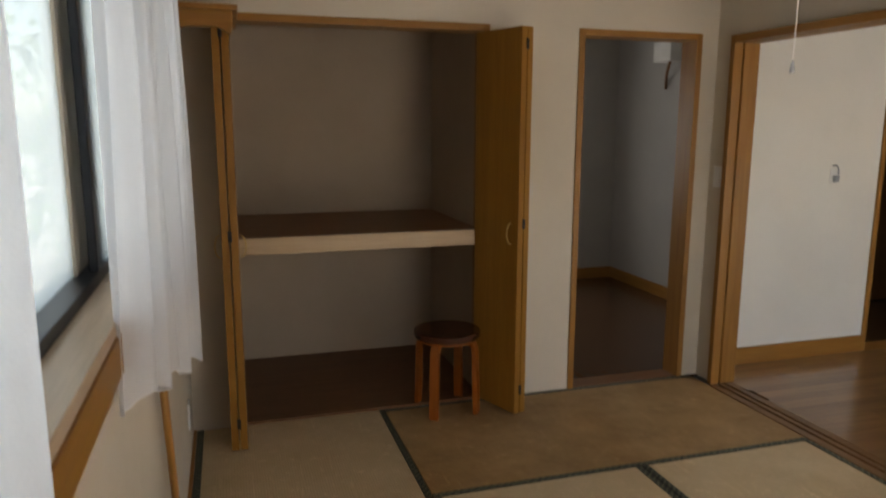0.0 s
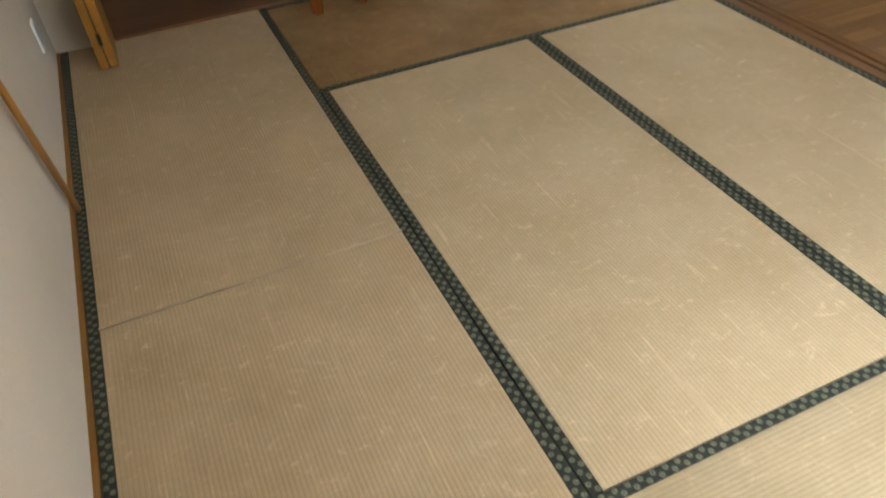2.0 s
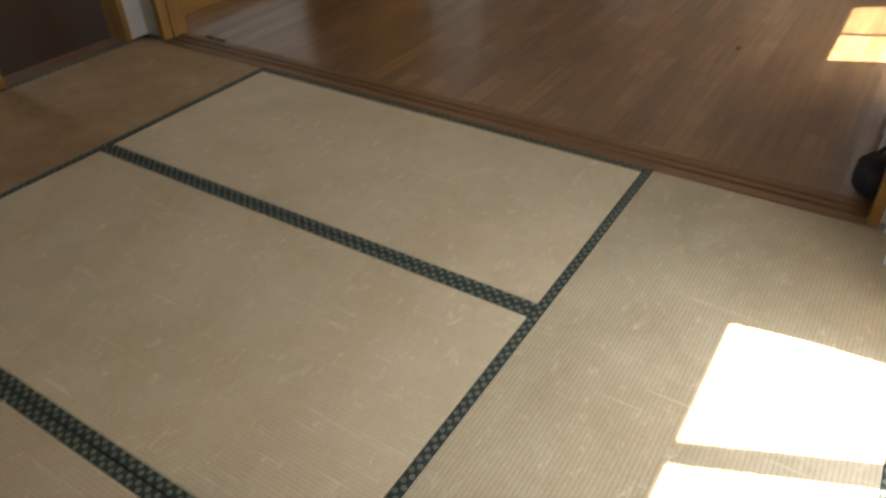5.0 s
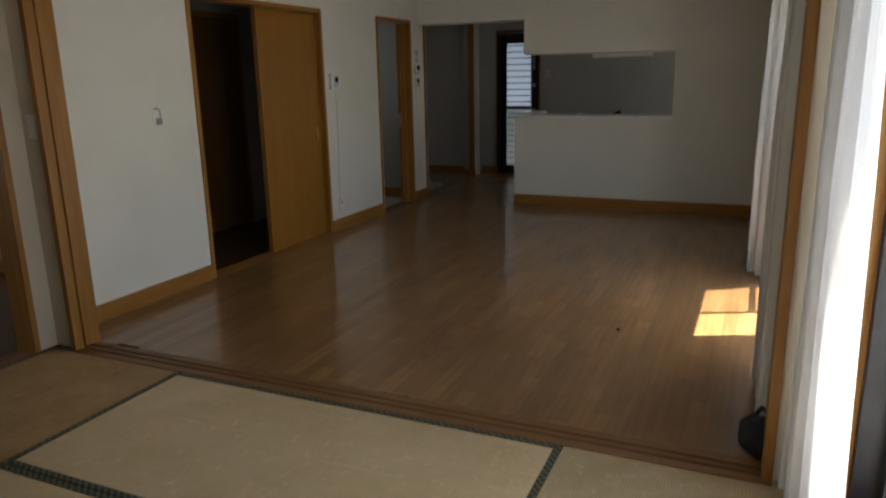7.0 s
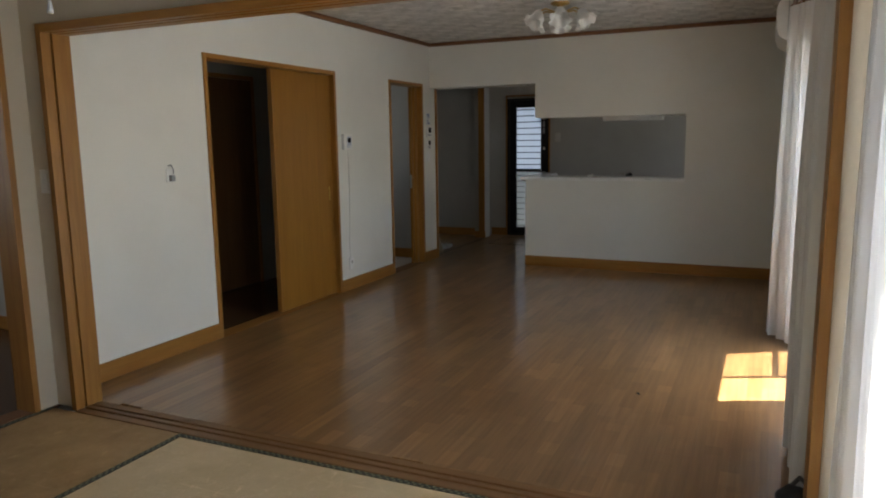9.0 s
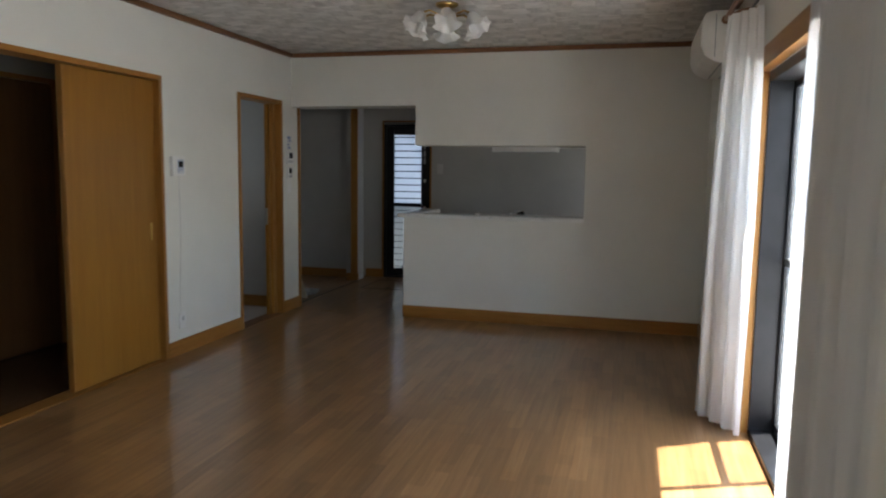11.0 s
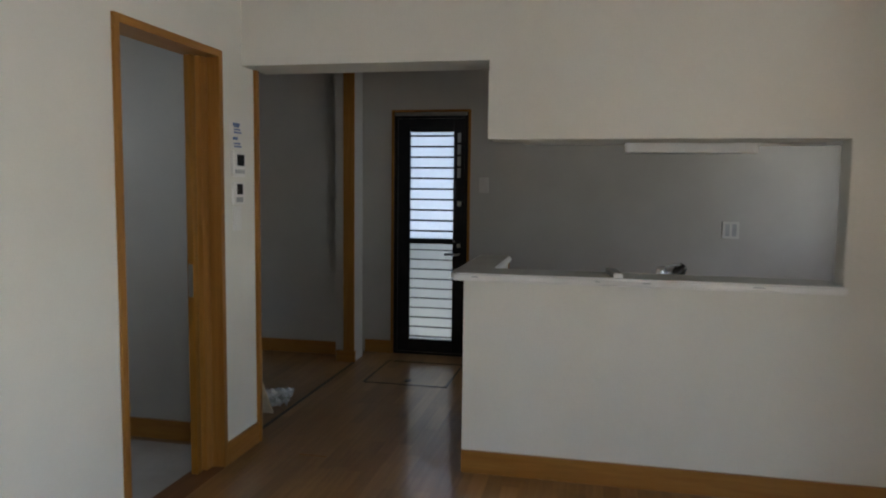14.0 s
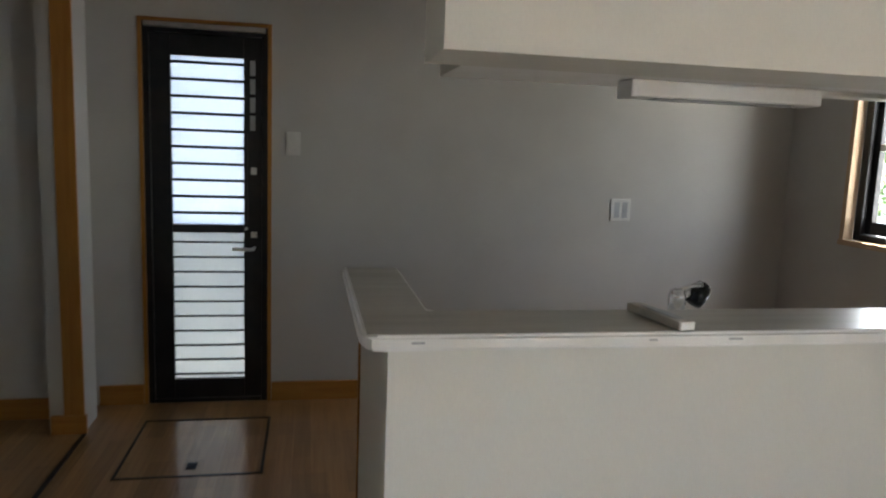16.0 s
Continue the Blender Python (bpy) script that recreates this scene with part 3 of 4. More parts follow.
structure(solid("mat_edge_strip", [(-0.012, 0.08, -0.05, 0.003, 3.868, 0.004)], OAK_Y), "thin wooden strip along the tatami", "trim")
structure(solid("mat_edge_strip_south", [(0.008, 0.03, -0.05, 2.836, 0.083, 0.004)], OAK_X), "thin wooden strip along the tatami", "trim")


# ---- windows ----
def sash(parent, x0, x1, y, z0, z1, rail=None, glass=GLASS, w=0.045, name="sash"):
    """A dark metal sash in a wall along x, with its pane."""
    s = solid(name, [(x0, y - 0.015, z0, x0 + w, y + 0.015, z1), (x1 - w, y - 0.015, z0, x1, y + 0.015, z1), (x0 + w, y - 0.015, z0, x1 - w, y + 0.015, z0 + w * 1.5), (x0 + w, y - 0.015, z1 - w, x1 - w, y + 0.015, z1)], BLACK, parent, 0.003)
    solid("pane", [(x0 + w - 0.004, y - 0.003, z0 + w, x1 - w + 0.004, y + 0.003, z1 - w + 0.004)], glass, parent)
    if rail:
        solid("rail", [(x0 + w, y - 0.014, rail - 0.018, x1 - w, y + 0.014, rail + 0.018)], STEEL, parent, 0.003)
    return s


def window_along_x(name, x0, x1, y_in, y_out, z0, z1, label, lining=True, fw=0.05, mat_z=OAK_Z, mat_x=OAK_X):
    """An outer metal frame in a lined opening; y_in is the room side."""
    ob = structure(empty(name, (0, 0, 0)), label, "window")
    ym = y_in - 0.045
    if lining:
        solid("lining", [(x0 - 0.03, ym, max(z0 - 0.02, 0), x0, y_in + 0.012, z1), (x1, ym, max(z0 - 0.02, 0), x1 + 0.03, y_in + 0.012, z1)], mat_z, ob, 0.002)
        solid("lintel", [(x0 - 0.03, ym, z1, x1 + 0.03, y_in + 0.012, z1 + 0.10)], mat_x, ob, 0.002)
        if z0 > 0.2:
            solid("sill", [(x0 - 0.03, ym, z0 - 0.03, x1 + 0.03, y_in + 0.02, z0)], mat_x, ob, 0.002)
    solid("frame", [(x0, y_out - 0.02, z0, x0 + fw, ym, z1), (x1 - fw, y_out - 0.02, z0, x1, ym, z1), (x0 + fw, y_out - 0.02, z0, x1 - fw, ym, z0 + 0.03), (x0 + fw, y_out - 0.02, z1 - 0.05, x1 - fw, ym, z1)], BLACK, ob, 0.003)
    return ob


w1 = window_along_x("window_1", 3.88, 5.475, 0.19, 0.0, 0.0, 1.885, "black aluminium garden window, one sash slid open, oak lining", fw=0.014)
sash(w1, 4.885, 5.461, 0.014, 0.032, 1.834, 0.93, SCREENED, 0.032)
w2 = window_along_x("window_2", 0.74, 2.66, 0.08, -0.11, 0.0, 1.93, "black aluminium floor-length window of the tatami room")
sash(w2, 1.845, 2.62, -0.055, 0.035, 1.9, None, GLASS, 0.065)
sash(w2, 0.90, 1.60, -0.09, 0.035, 1.89)
w3 = window_along_x("window_3", 8.83, 9.53, 0.19, 0.07, 0.985, 1.92, "black aluminium kitchen window with pale wood lining", mat_z=PALE_Z, mat_x=PALE_X)
sash(w3, 9.16, 9.49, 0.10, 1.02, 1.88, 1.47)
sash(w3, 8.87, 9.20, 0.068, 1.02, 1.88, 1.47)

w4 = structure(empty("window_4"), "black aluminium window with oak sill and figured glass", "window")
solid("sill", [(-0.075, 0.43, 1.14, 0.012, 2.47, 1.165)], wood("pale sill board", (0.5, 0.36, 0.24), (0.6, 0.46, 0.33), axis="y"), w4, 0.002)
solid("apron", [(0.0, 0.43, 1.07, 0.016, 2.47, 1.139)], OAK_Y, w4, 0.002)
solid("lining", [(-0.075, 0.43, 1.165, 0.012, 0.46, 2.0), (-0.075, 2.44, 1.165, 0.012, 2.47, 2.0)], OAK_Z, w4, 0.002)
solid("frame", [(-0.14, 0.46, 1.16, -0.06, 2.44, 1.188), (-0.14, 0.46, 1.94, -0.052, 2.44, 2.0), (-0.14, 0.46, 1.188, -0.052, 0.50, 1.94), (-0.14, 2.40, 1.188, -0.052, 2.44, 1.94)], BLACK, w4, 0.003)
solid("stile", [(-0.08, 1.966, 1.188, -0.062, 1.986, 1.94)], BLACK, w4, 0.003)
solid("stile", [(-0.12, 1.93, 1.188, -0.095, 2.10, 1.94)], wood("pale outer stile", (0.42, 0.36, 0.28), (0.5, 0.44, 0.35)), w4, 0.003)
solid("pane", [(-0.075, 1.98, 1.188, -0.069, 2.40, 1.94), (-0.108, 0.50, 1.188, -0.102, 1.94, 1.94)], FIGURED, w4)

w5 = structure(empty("window_5"), "window of the back room", "window")
solid("frame", [(1.65, 6.6, 0.9, 1.69, 6.64, 1.9), (2.36, 6.6, 0.9, 2.4, 6.64, 1.9), (1.69, 6.6, 0.9, 2.36, 6.64, 0.94), (1.69, 6.6, 1.86, 2.36, 6.64, 1.9)], BLACK, w5, 0.003)
solid("pane", [(1.69, 6.617, 0.94, 2.36, 6.623, 1.86)], FIGURED, w5)

# window that is never in view, added as source for the washroom fill lamp
w6 = structure(empty("window_6"), "added unseen washroom window holding the fill light", "window")
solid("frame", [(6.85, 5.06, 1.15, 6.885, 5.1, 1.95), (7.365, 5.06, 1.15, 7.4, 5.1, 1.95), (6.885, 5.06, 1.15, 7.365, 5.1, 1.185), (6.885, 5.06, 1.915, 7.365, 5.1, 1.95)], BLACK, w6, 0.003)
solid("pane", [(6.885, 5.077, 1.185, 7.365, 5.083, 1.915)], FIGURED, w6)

# kitchen back door with louvred glass
d4 = structure(empty("door_4", (10.04, 3.509, 0)), "black aluminium back door with louvred frosted glass", "door")
solid("lining", [(-0.012, -0.322, 0, 0.1, -0.302, 1.972), (-0.012, 0.302, 0, 0.1, 0.322, 1.972)], OAK_Z, d4, 0.002)
solid("lintel", [(-0.012, -0.302, 1.952, 0.1, 0.302, 1.972)], OAK_Y, d4, 0.002)
solid("frame", [(0.0, -0.302, 0, 0.09, -0.272, 1.952), (0.0, 0.272, 0, 0.09, 0.302, 1.952), (0.0, -0.272, 1.905, 0.09, 0.272, 1.952), (0.0, -0.272, 0.0, 0.09, 0.272, 0.02)], BLACK, d4, 0.003)
solid("leaf", [(0.02, -0.272, 0.02, 0.055, -0.181, 1.905), (0.02, 0.176, 0.02, 0.055, 0.272, 1.905), (0.02, -0.181, 0.02, 0.055, 0.176, 0.12), (0.02, -0.181, 1.80, 0.055, 0.176, 1.905), (0.02, -0.181, 0.908, 0.055, 0.176, 0.95)], BLACK, d4, 0.003)
solid("pane", [(0.043, -0.184, 0.946, 0.047, 0.18, 1.804)], MILK, d4)
solid("pane", [(0.043, -0.184, 0.116, 0.047, 0.18, 0.912)], MILK_LOW, d4)
for k in range(10):
    z = 0.852 - k * 0.079
    solid("slat", [(0.028, -0.181, z, 0.040, 0.176, z + 0.009)], BLACK, d4)
for k in range(10):
    z = 1.762 - k * 0.0843
    solid("slat", [(0.028, -0.181, z, 0.040, 0.176, z + 0.014)], BLACK, d4)
tube("handle", [(0.02, -0.232, 0.83), (-0.035, -0.232, 0.83), (-0.04, -0.217, 0.83), (-0.04, -0.127, 0.83)], 0.009, STEEL, d4)
solid("lock", [(0.008, -0.246, 1.215, 0.02, -0.216, 1.252), (0.008, -0.246, 0.885, 0.02, -0.216, 0.915), (0.008, -0.2, 0.925, 0.02, -0.186, 0.94)], STEEL, d4, 0.003)
solid("closer", [(-0.03, -0.29, 1.925, 0.0, 0.29, 1.95)], STEEL, d4, 0.004)
solid("lever_bar", [(0.012, -0.2, 0.95, 0.02, -0.192, 1.42)], BLACK, d4, 0.002)
for k in range(4):
    solid("vent_glass", [(0.016, -0.238, 1.44 + k * 0.092, 0.0205, -0.212, 1.515 + k * 0.092)], GREYPL, d4, 0.001)

# sliding door and inner doors
sd = structure(empty("door_2", (5.40, 4.0, 0)), "honey veneer sliding door, slid half open", "door")
solid("leaf", [(-0.40, -0.016, 0.006, 0.395, 0.018, 1.948)], DOORWOOD, sd, 0.003)
solid("stile", [(-0.415, -0.02, 0.006, -0.40, 0.022, 1.948)], OAK_Z, sd, 0.002)
solid("pull", [(0.33, -0.020, 0.86, 0.35, -0.016, 0.98)], BRASS, sd, 0.002)
hd = structure(empty("door_hall", (5.63, 5.0, 0)), "dark brown panelled door at the end of the hall", "door")
solid("leaf", [(-0.36, 0.0, 0.005, 0.36, 0.035, 1.96)], wood("dark hall door", (0.13, 0.06, 0.022), (0.19, 0.09, 0.035)), hd, 0.004)
solid("frame", [(-0.39, -0.012, 0, -0.36, 0.06, 2.0), (0.36, -0.012, 0, 0.39, 0.06, 2.0), (-0.36, -0.012, 1.965, 0.36, 0.06, 2.0)], OAK_Z, hd, 0.002)
wd = structure(empty("door_3", (7.5, 4.02, 0)), "honey sliding door drawn back into its pocket", "door")
solid("leaf", [(-0.075, -0.014, 0.006, -0.037, 0.02, 1.945)], DOORWOOD, wd, 0.003)
solid("latch", [(-0.077, -0.008, 0.85, -0.073, 0.014, 1.0)], STEEL, wd, 0.001)


# ---- tatami room ----
def mat_thing(x0, y0, x1, y1, along, top):
    """A straw mat with cloth edging on both long sides."""
    cx, cy = (x0 + x1) / 2, (y0 + y1) / 2
    ob = tagged(empty("tatami_mat", (cx, cy, 0)), "%s woven rush tatami mat with green edging" % ("browned" if top is MAT_OLD else "pale straw"), "tatami mat", "tatami mats on the floor")
    a, b, g, e = (x1 - x0) / 2, (y1 - y0) / 2, 0.0015, 0.03
    if along == "y":
        solid("body", [(-a + g + e, -b + g, -0.055, a - g - e, b - g, 0.0)], top, ob, 0.003)
        for s in (-1, 1):
            solid("edging", [(min(s * (a - g), s * (a - g - e)), -b + g, -0.055, max(s * (a - g), s * (a - g - e)), b - g, 0.0015)], EDGING_Y, ob, 0.002)
    else:
        solid("body", [(-a + g, -b + g + e, -0.055, a - g, b - g - e, 0.0)], top, ob, 0.003)
        for s in (-1, 1):
            solid("edging", [(-a + g, min(s * (b - g), s * (b - g - e)), -0.055, a - g, max(s * (b - g), s * (b - g - e)), 0.0015)], EDGING_X, ob, 0.002)
    return ob


XA, XB, XC, XD = 0.004, 0.942, 1.902, 2.825
YA, YB, YC, YD = 0.083, 1.014, 2.929, 3.869
YM = 1.992
mat_thing(XA, YM, XB, YD, "y", MAT_L)
mat_thing(XA, YA, XB, YM, "y", MAT_L)
mat_thing(XB, YC, XD, YD, "x", MAT_OLD)
mat_thing(XB, YB, XC, YC, "y", MAT_Y)
mat_thing(XC, YB, XD, YC, "y", MAT_Y)
mat_thing(XB, YA, XD, YB, "x", MAT_X)
structure(solid("mat_joint", [(XA + 0.03, YM + 0.001, -0.01, XB - 0.03, YM + 0.007, 0.0016)], plain("bleached rush edge", (0.47, 0.36, 0.22), (0.62, 0.50, 0.34), 0.6, 6.0), bevel=0.001), "pale rush edge where two mats meet", "trim")

# closet: lining, shelf, folding doors
cl = structure(empty("closet_frame", (0.82, 3.868, 0)), "light oak closet lining", "closet frame")
solid("jamb", [(-0.652, -0.012, 0, -0.618, 0.12, 1.985)], OAK_Z, cl, 0.002)
solid("jamb", [(0.65, -0.012, 0, 0.684, 0.12, 1.985)], OAK_Z, cl, 0.002)
solid("head", [(-0.618, -0.012, 1.95, 0.65, 0.12, 1.985)], OAK_X, cl, 0.002)
shelf = structure(empty("closet_shelf", (0.79, 4.32, 0.857)), "deep closet shelf with a pale wooden front rail", "shelf")
solid("front", [(-0.67, -0.425, 0.0, 0.695, -0.395, 0.083)], wood("pale shelf front", (0.50, 0.34, 0.19), (0.60, 0.43, 0.26), axis="x"), shelf, 0.003)
solid("top", [(-0.67, -0.395, 0.05, 0.695, 0.55, 0.078)], wood("brown shelf board", (0.24, 0.11, 0.042), (0.34, 0.165, 0.07), rough=0.5, axis="x"), shelf)


def folding_door(at, rz, handle_side):
    """Two panels folded flat together, hinged, with a small arched pull on each."""
    ob = tagged(empty("folding_door", at, rz), "honey veneer folding closet door, folded open", "closet door", "closet doors")
    for k in (0, 1):
        p = solid("panel", [(k * 0.039, -0.335, 0.02, k * 0.039 + 0.033, 0.0, 1.945)], DOORWOOD, ob, 0.003)
    for z in (0.12, 0.98, 1.84):
        solid("hinge", [(0.028, -0.339, z, 0.044, -0.33, z + 0.05)], BLACK, ob, 0.002)
    for side, xs in ((-1, 0.0), (1, 0.072)):
        pts = [(xs + side * 0.002, -0.285, 0.90 + 0.0)] + [(xs + side * (0.004 + 0.026 * math.sin(a)), -0.285, 0.955 - 0.052 * math.cos(a)) for a in [i * math.pi / 10 for i in range(11)]]
        tube("pull", pts[1:], 0.0035, BRASS, ob, 8)
    return ob


folding_door((0.171, 3.885, 0), -1.0, 1)
folding_door((1.442, 3.885, 0), 20.0, -1)


def stool(at, rz):
    """Round stool with four bent legs."""
    ob = tagged(empty("stool", at, rz), "round red-brown bentwood stool with dark seat", "stool")
    bm = bmesh.new()
    add_lathe(bm, [(0.155, 0.402), (0.170, 0.404), (0.174, 0.41), (0.174, 0.432), (0.170, 0.438), (0.15, 0.44)], sides=40)
    mesh_of("seat", bm, SEATWOOD, ob, False)
    bm = bmesh.new()
    add_lathe(bm, [(0.13, 0.388), (0.158, 0.388), (0.158, 0.402), (0.13, 0.402)], sides=36)
    mesh_of("rim", bm, STOOLWOOD, ob)
    for k in range(4):
        a = math.radians(45 + 90 * k)
        d = Vector((math.cos(a), math.sin(a), 0))
        s = Vector((-d.y, d.x, 0))
        bm = bmesh.new()
        rings = []
        path = [(0.05, 0.388), (0.105, 0.388), (0.125, 0.385), (0.143, 0.376), (0.153, 0.36), (0.158, 0.335), (0.162, 0.2), (0.168, 0.0)]
        for i, (r, z) in enumerate(path):
            q = Vector((path[min(i + 1, 7)][0] - path[max(i - 1, 0)][0], path[min(i + 1, 7)][1] - path[max(i - 1, 0)][1]))
            q.normalize()
            nrm = d * -q.y + Vector((0, 0, q.x))
            c = d * r + Vector((0, 0, z))
            rings.append([bm.verts.new(c + s * u * 0.024 + nrm * v * 0.013) for u, v in ((-1, -1), (1, -1), (1, 1), (-1, 1))])
        for u, v in zip(rings, rings[1:]):
            for j in range(4):
                bm.faces.new((u[j], u[(j + 1) % 4], v[(j + 1) % 4], v[j]))
        bm.faces.new(rings[0][::-1])
        bm.faces.new(rings[-1])
        bmesh.ops.recalc_face_normals(bm, faces=bm.faces)
        bmesh.ops.bevel(bm, geom=[e for e in bm.edges if abs(e.calc_face_angle(0)) > 0.8], offset=0.004, segments=2, affect="EDGES")
        mesh_of("leg", bm, STOOLWOOD, ob)
    return ob


stool((1.262, 3.79, 0.0), 5.0)


def plate(name, at, rz, w, h, label, category, extra=(), mat=WHITE, depth=0.008, parent_extra=()):
    """A small wall plate; its back lies on the wall, its face looks along -y before the turn."""
    ob = tagged(empty(name, at, rz), label, category)
    solid("cover", [(-w / 2, -depth, -h / 2, w / 2, 0, h / 2)], mat, ob, min(0.003, depth / 3))
    for nm, b, m in extra:
        solid(nm, [b], m, ob, 0.0008)
    return ob


plate("power_outlet", (-0.012, 3.54, 0.22), 90, 0.07, 0.12, "white double power outlet on the wall", "outlet", [("socket", (-0.018, -0.0095, -0.045, 0.018, -0.008, 0.045), GREYPL)])
plate("light_switch", (2.868, 3.785, 1.2), -90, 0.07, 0.12, "white light switch on the narrow wall", "switch", [("rocker", (-0.022, -0.011, -0.04, 0.022, -0.008, 0.04), WHITE)])

# leaning pole under the window
tube("wooden_pole", [(0.014, 2.585, 0.004), (0.012, 2.225, 1.06)], 0.011, OAK_Z)
tagged(bpy.data.objects["wooden_pole"], "slim light wooden pole leaning under the window", "pole")

# carved bracket in the corner above the closet
br = tagged(empty("corner_shelf", (0.0, 3.3, 1.86)), "wooden corner shelf with a curved bracket", "shelf")
bm = bmesh.new()
prof = [(0, -0.15), (0.035, -0.15), (0.038, -0.06)] + [(0.098 - 0.06 * math.cos(a), -0.06 + 0.05 * math.sin(a)) for a in [i * math.pi / 16 for i in range(1, 9)]] + [(0.19, -0.008), (0.215, -0.02), (0.24, -0.04), (0.25, 0.0), (0.25, 0.05), (0, 0.05)]
lo = [bm.verts.new((x, 0, z)) for x, z in prof]
hi = [bm.verts.new((x, 0.022, z)) for x, z in prof]
bm.faces.new(lo)
bm.faces.new(hi[::-1])
for i in range(len(prof)):
    j = (i + 1) % len(prof)
    bm.faces.new((lo[i], lo[j], hi[j], hi[i]))
mesh_of("bracket", bm, OAK_X, br)
solid("board", [(0.0, -0.02, 0.05, 0.27, 0.545, 0.072)], OAK_Y, br, 0.002)

# pull cord of the ceiling lamp
cord = tagged(empty("pull_cord", (1.186, 1.46, 1.585)), "thin white pull cord with a small knob", "pull cord")
tube("cord", [(0, 0, 0.02), (0.002, 0, 0.4), (0, 0, 0.85)], 0.001, WHITE, cord, 6)
bm = bmesh.new()
add_lathe(bm, [(0.0015, 0.022), (0.003, 0.016), (0.0045, 0.006), (0.005, 0.0)], sides=12)
mesh_of("knob", bm, GREYPL, cord, True)


def curtain(name, start, end, top, bottom, folds, depth, label, mat=SHEER, group="", flare=0.0, hem=0.0, seed=1, gather=0.5, draw=0.0, tilt=0.0, lean=0.0):
    """Hanging cloth between two points of the plan, in soft uneven folds, narrower at the heading."""
    rnd = random.Random(seed)
    a, b = Vector((*start, 0)), Vector((*end, 0))
    along = (b - a).normalized()
    side = Vector((-along.y, along.x, 0))
    n, rows = folds * 14, 26
    ph = [rnd.uniform(0, 6.28) for _ in range(5)]
    bm = bmesh.new()
    grid = []
    for j in range(rows + 1):
        v = j / rows
        z = top + (bottom - top) * v
        line = []
        for i in range(n + 1):
            u = i / n
            squeeze = 1.0 - gather * 0.25 * math.exp(-6 * v)
            uu = 0.5 + (u - 0.5) * squeeze
            w = u * folds * 2 * math.pi
            amp = depth * (0.45 + 0.55 * min(1, v * 2.2)) * (0.75 + 0.25 * math.sin(ph[0] + 3.1 * u * folds))
            off = amp * (math.sin(w + 0.5 * math.sin(ph[1] + 2.3 * v + 5 * u)) + 0.28 * math.sin(2.3 * w + ph[2] + 1.7 * v))
            drift = 0.012 * math.sin(ph[3] + 3 * v) * v
            p = a + (b - a) * uu + along * (drift + flare * v * (u - 0.2) + draw * v * v * (1 - u)) + side * off
            zz = z + (hem * math.sin(ph[4] + w * 0.5) if j == rows else 0)
            line.append(bm.verts.new((p.x + lean * (1 - v), p.y, zz + tilt * (1 - u) * v)))
        grid.append(line)
    for r, s in zip(grid, grid[1:]):
        for i in range(n):
            bm.faces.new((r[i], r[i + 1], s[i + 1], s[i]))
    ob = mesh_of(name, bm, mat, None, True)
    return tagged(ob, label, "curtain", group)


curtain("curtain", (0.045, 0.46), (0.045, 0.985), 2.12, 0.88, 6, 0.014, "white sheer curtain drawn aside at the low window", NET, "curtains of the low window", seed=3)
curtain("curtain", (0.024, 1.62), (0.09, 2.38), 2.12, 0.86, 6, 0.034, "white sheer curtain drawn aside at the low window", NET, "curtains of the low window", seed=5, hem=0.02, tilt=0.16)
tube("curtain_rail", [(0.05, 0.3, 2.13), (0.05, 2.55, 2.13)], 0.008, WHITE)
tagged(bpy.data.objects["curtain_rail"], "white curtain rail above the low window", "curtain rail")
curtain("curtain", (2.34, 0.125), (2.785, 0.205), 2.08, 0.015, 6, 0.026, "white curtain drawn aside at the tatami room window", VOILE, "curtains of the tatami room window", seed=8, draw=-0.17)
curtain("curtain", (0.72, 0.14), (1.55, 0.13), 2.08, 0.015, 8, 0.026, "white curtain drawn aside at the tatami room window", SHEER, "curtains of the tatami room window", seed=9)
tube("curtain_rail", [(0.6, 0.14, 2.09), (2.8, 0.14, 2.09)], 0.008, WHITE)
tagged(bpy.data.objects["curtain_rail.001"], "white curtain rail above the tall window", "curtain rail")

# ---- living room ----
curtain("curtain", (5.385, 0.213), (5.67, 0.378), 2.165, 0.02, 4, 0.03, "long white curtain gathered beside the garden window", SHEER, "curtains of the garden window", flare=0.06, seed=12, gather=0.9, lean=-0.17)
curtain("curtain", (3.10, 0.27), (3.88, 0.29), 2.165, 0.02, 8, 0.03, "long white curtain gathered beside the garden window", DRAPE, "curtains of the garden window", seed=14)
curtain("curtain", (3.80, 0.225), (4.42, 0.205), 2.15, 0.02, 8, 0.014, "white lace curtain gathered at the garden window", VOILE, "curtains of the garden window", seed=15)
rod = tagged(empty("curtain_rod", (0, 0.33, 2.215)), "brown wooden curtain rod with ball end and bracket", "curtain rod")
tube("pole", [(3.05, 0, 0), (5.80, 0, 0)], 0.014, BROWN_X, rod, 12)
bm = bmesh.new()
bmesh.ops.create_uvsphere(bm, u_segments=16, v_segments=10, radius=0.024, matrix=Matrix.Translation((5.815, 0, 0)))
mesh_of("finial", bm, BROWN_X, rod, True)
for x in (3.3, 5.70):
    tube("bracket", [(x, -0.14, 0.03), (x, -0.06, 0.02), (x, 0.0, -0.014)], 0.011, BROWN_Y, rod)
tube("second_rod", [(3.05, -0.08, -0.02), (5.74, -0.08, -0.02)], 0.007, BLACK, rod)

ac = tagged(empty("air_conditioner", (6.44, 0.19, 2.02)), "white wall-mounted air conditioner under the ceiling", "air conditioner")
bm = bmesh.new()
prof = [(0, 0.02), (0.0, 0.295), (0.19, 0.295), (0.228, 0.28), (0.245, 0.23), (0.245, 0.10), (0.222, 0.04), (0.15, 0.0), (0.04, 0.0)]
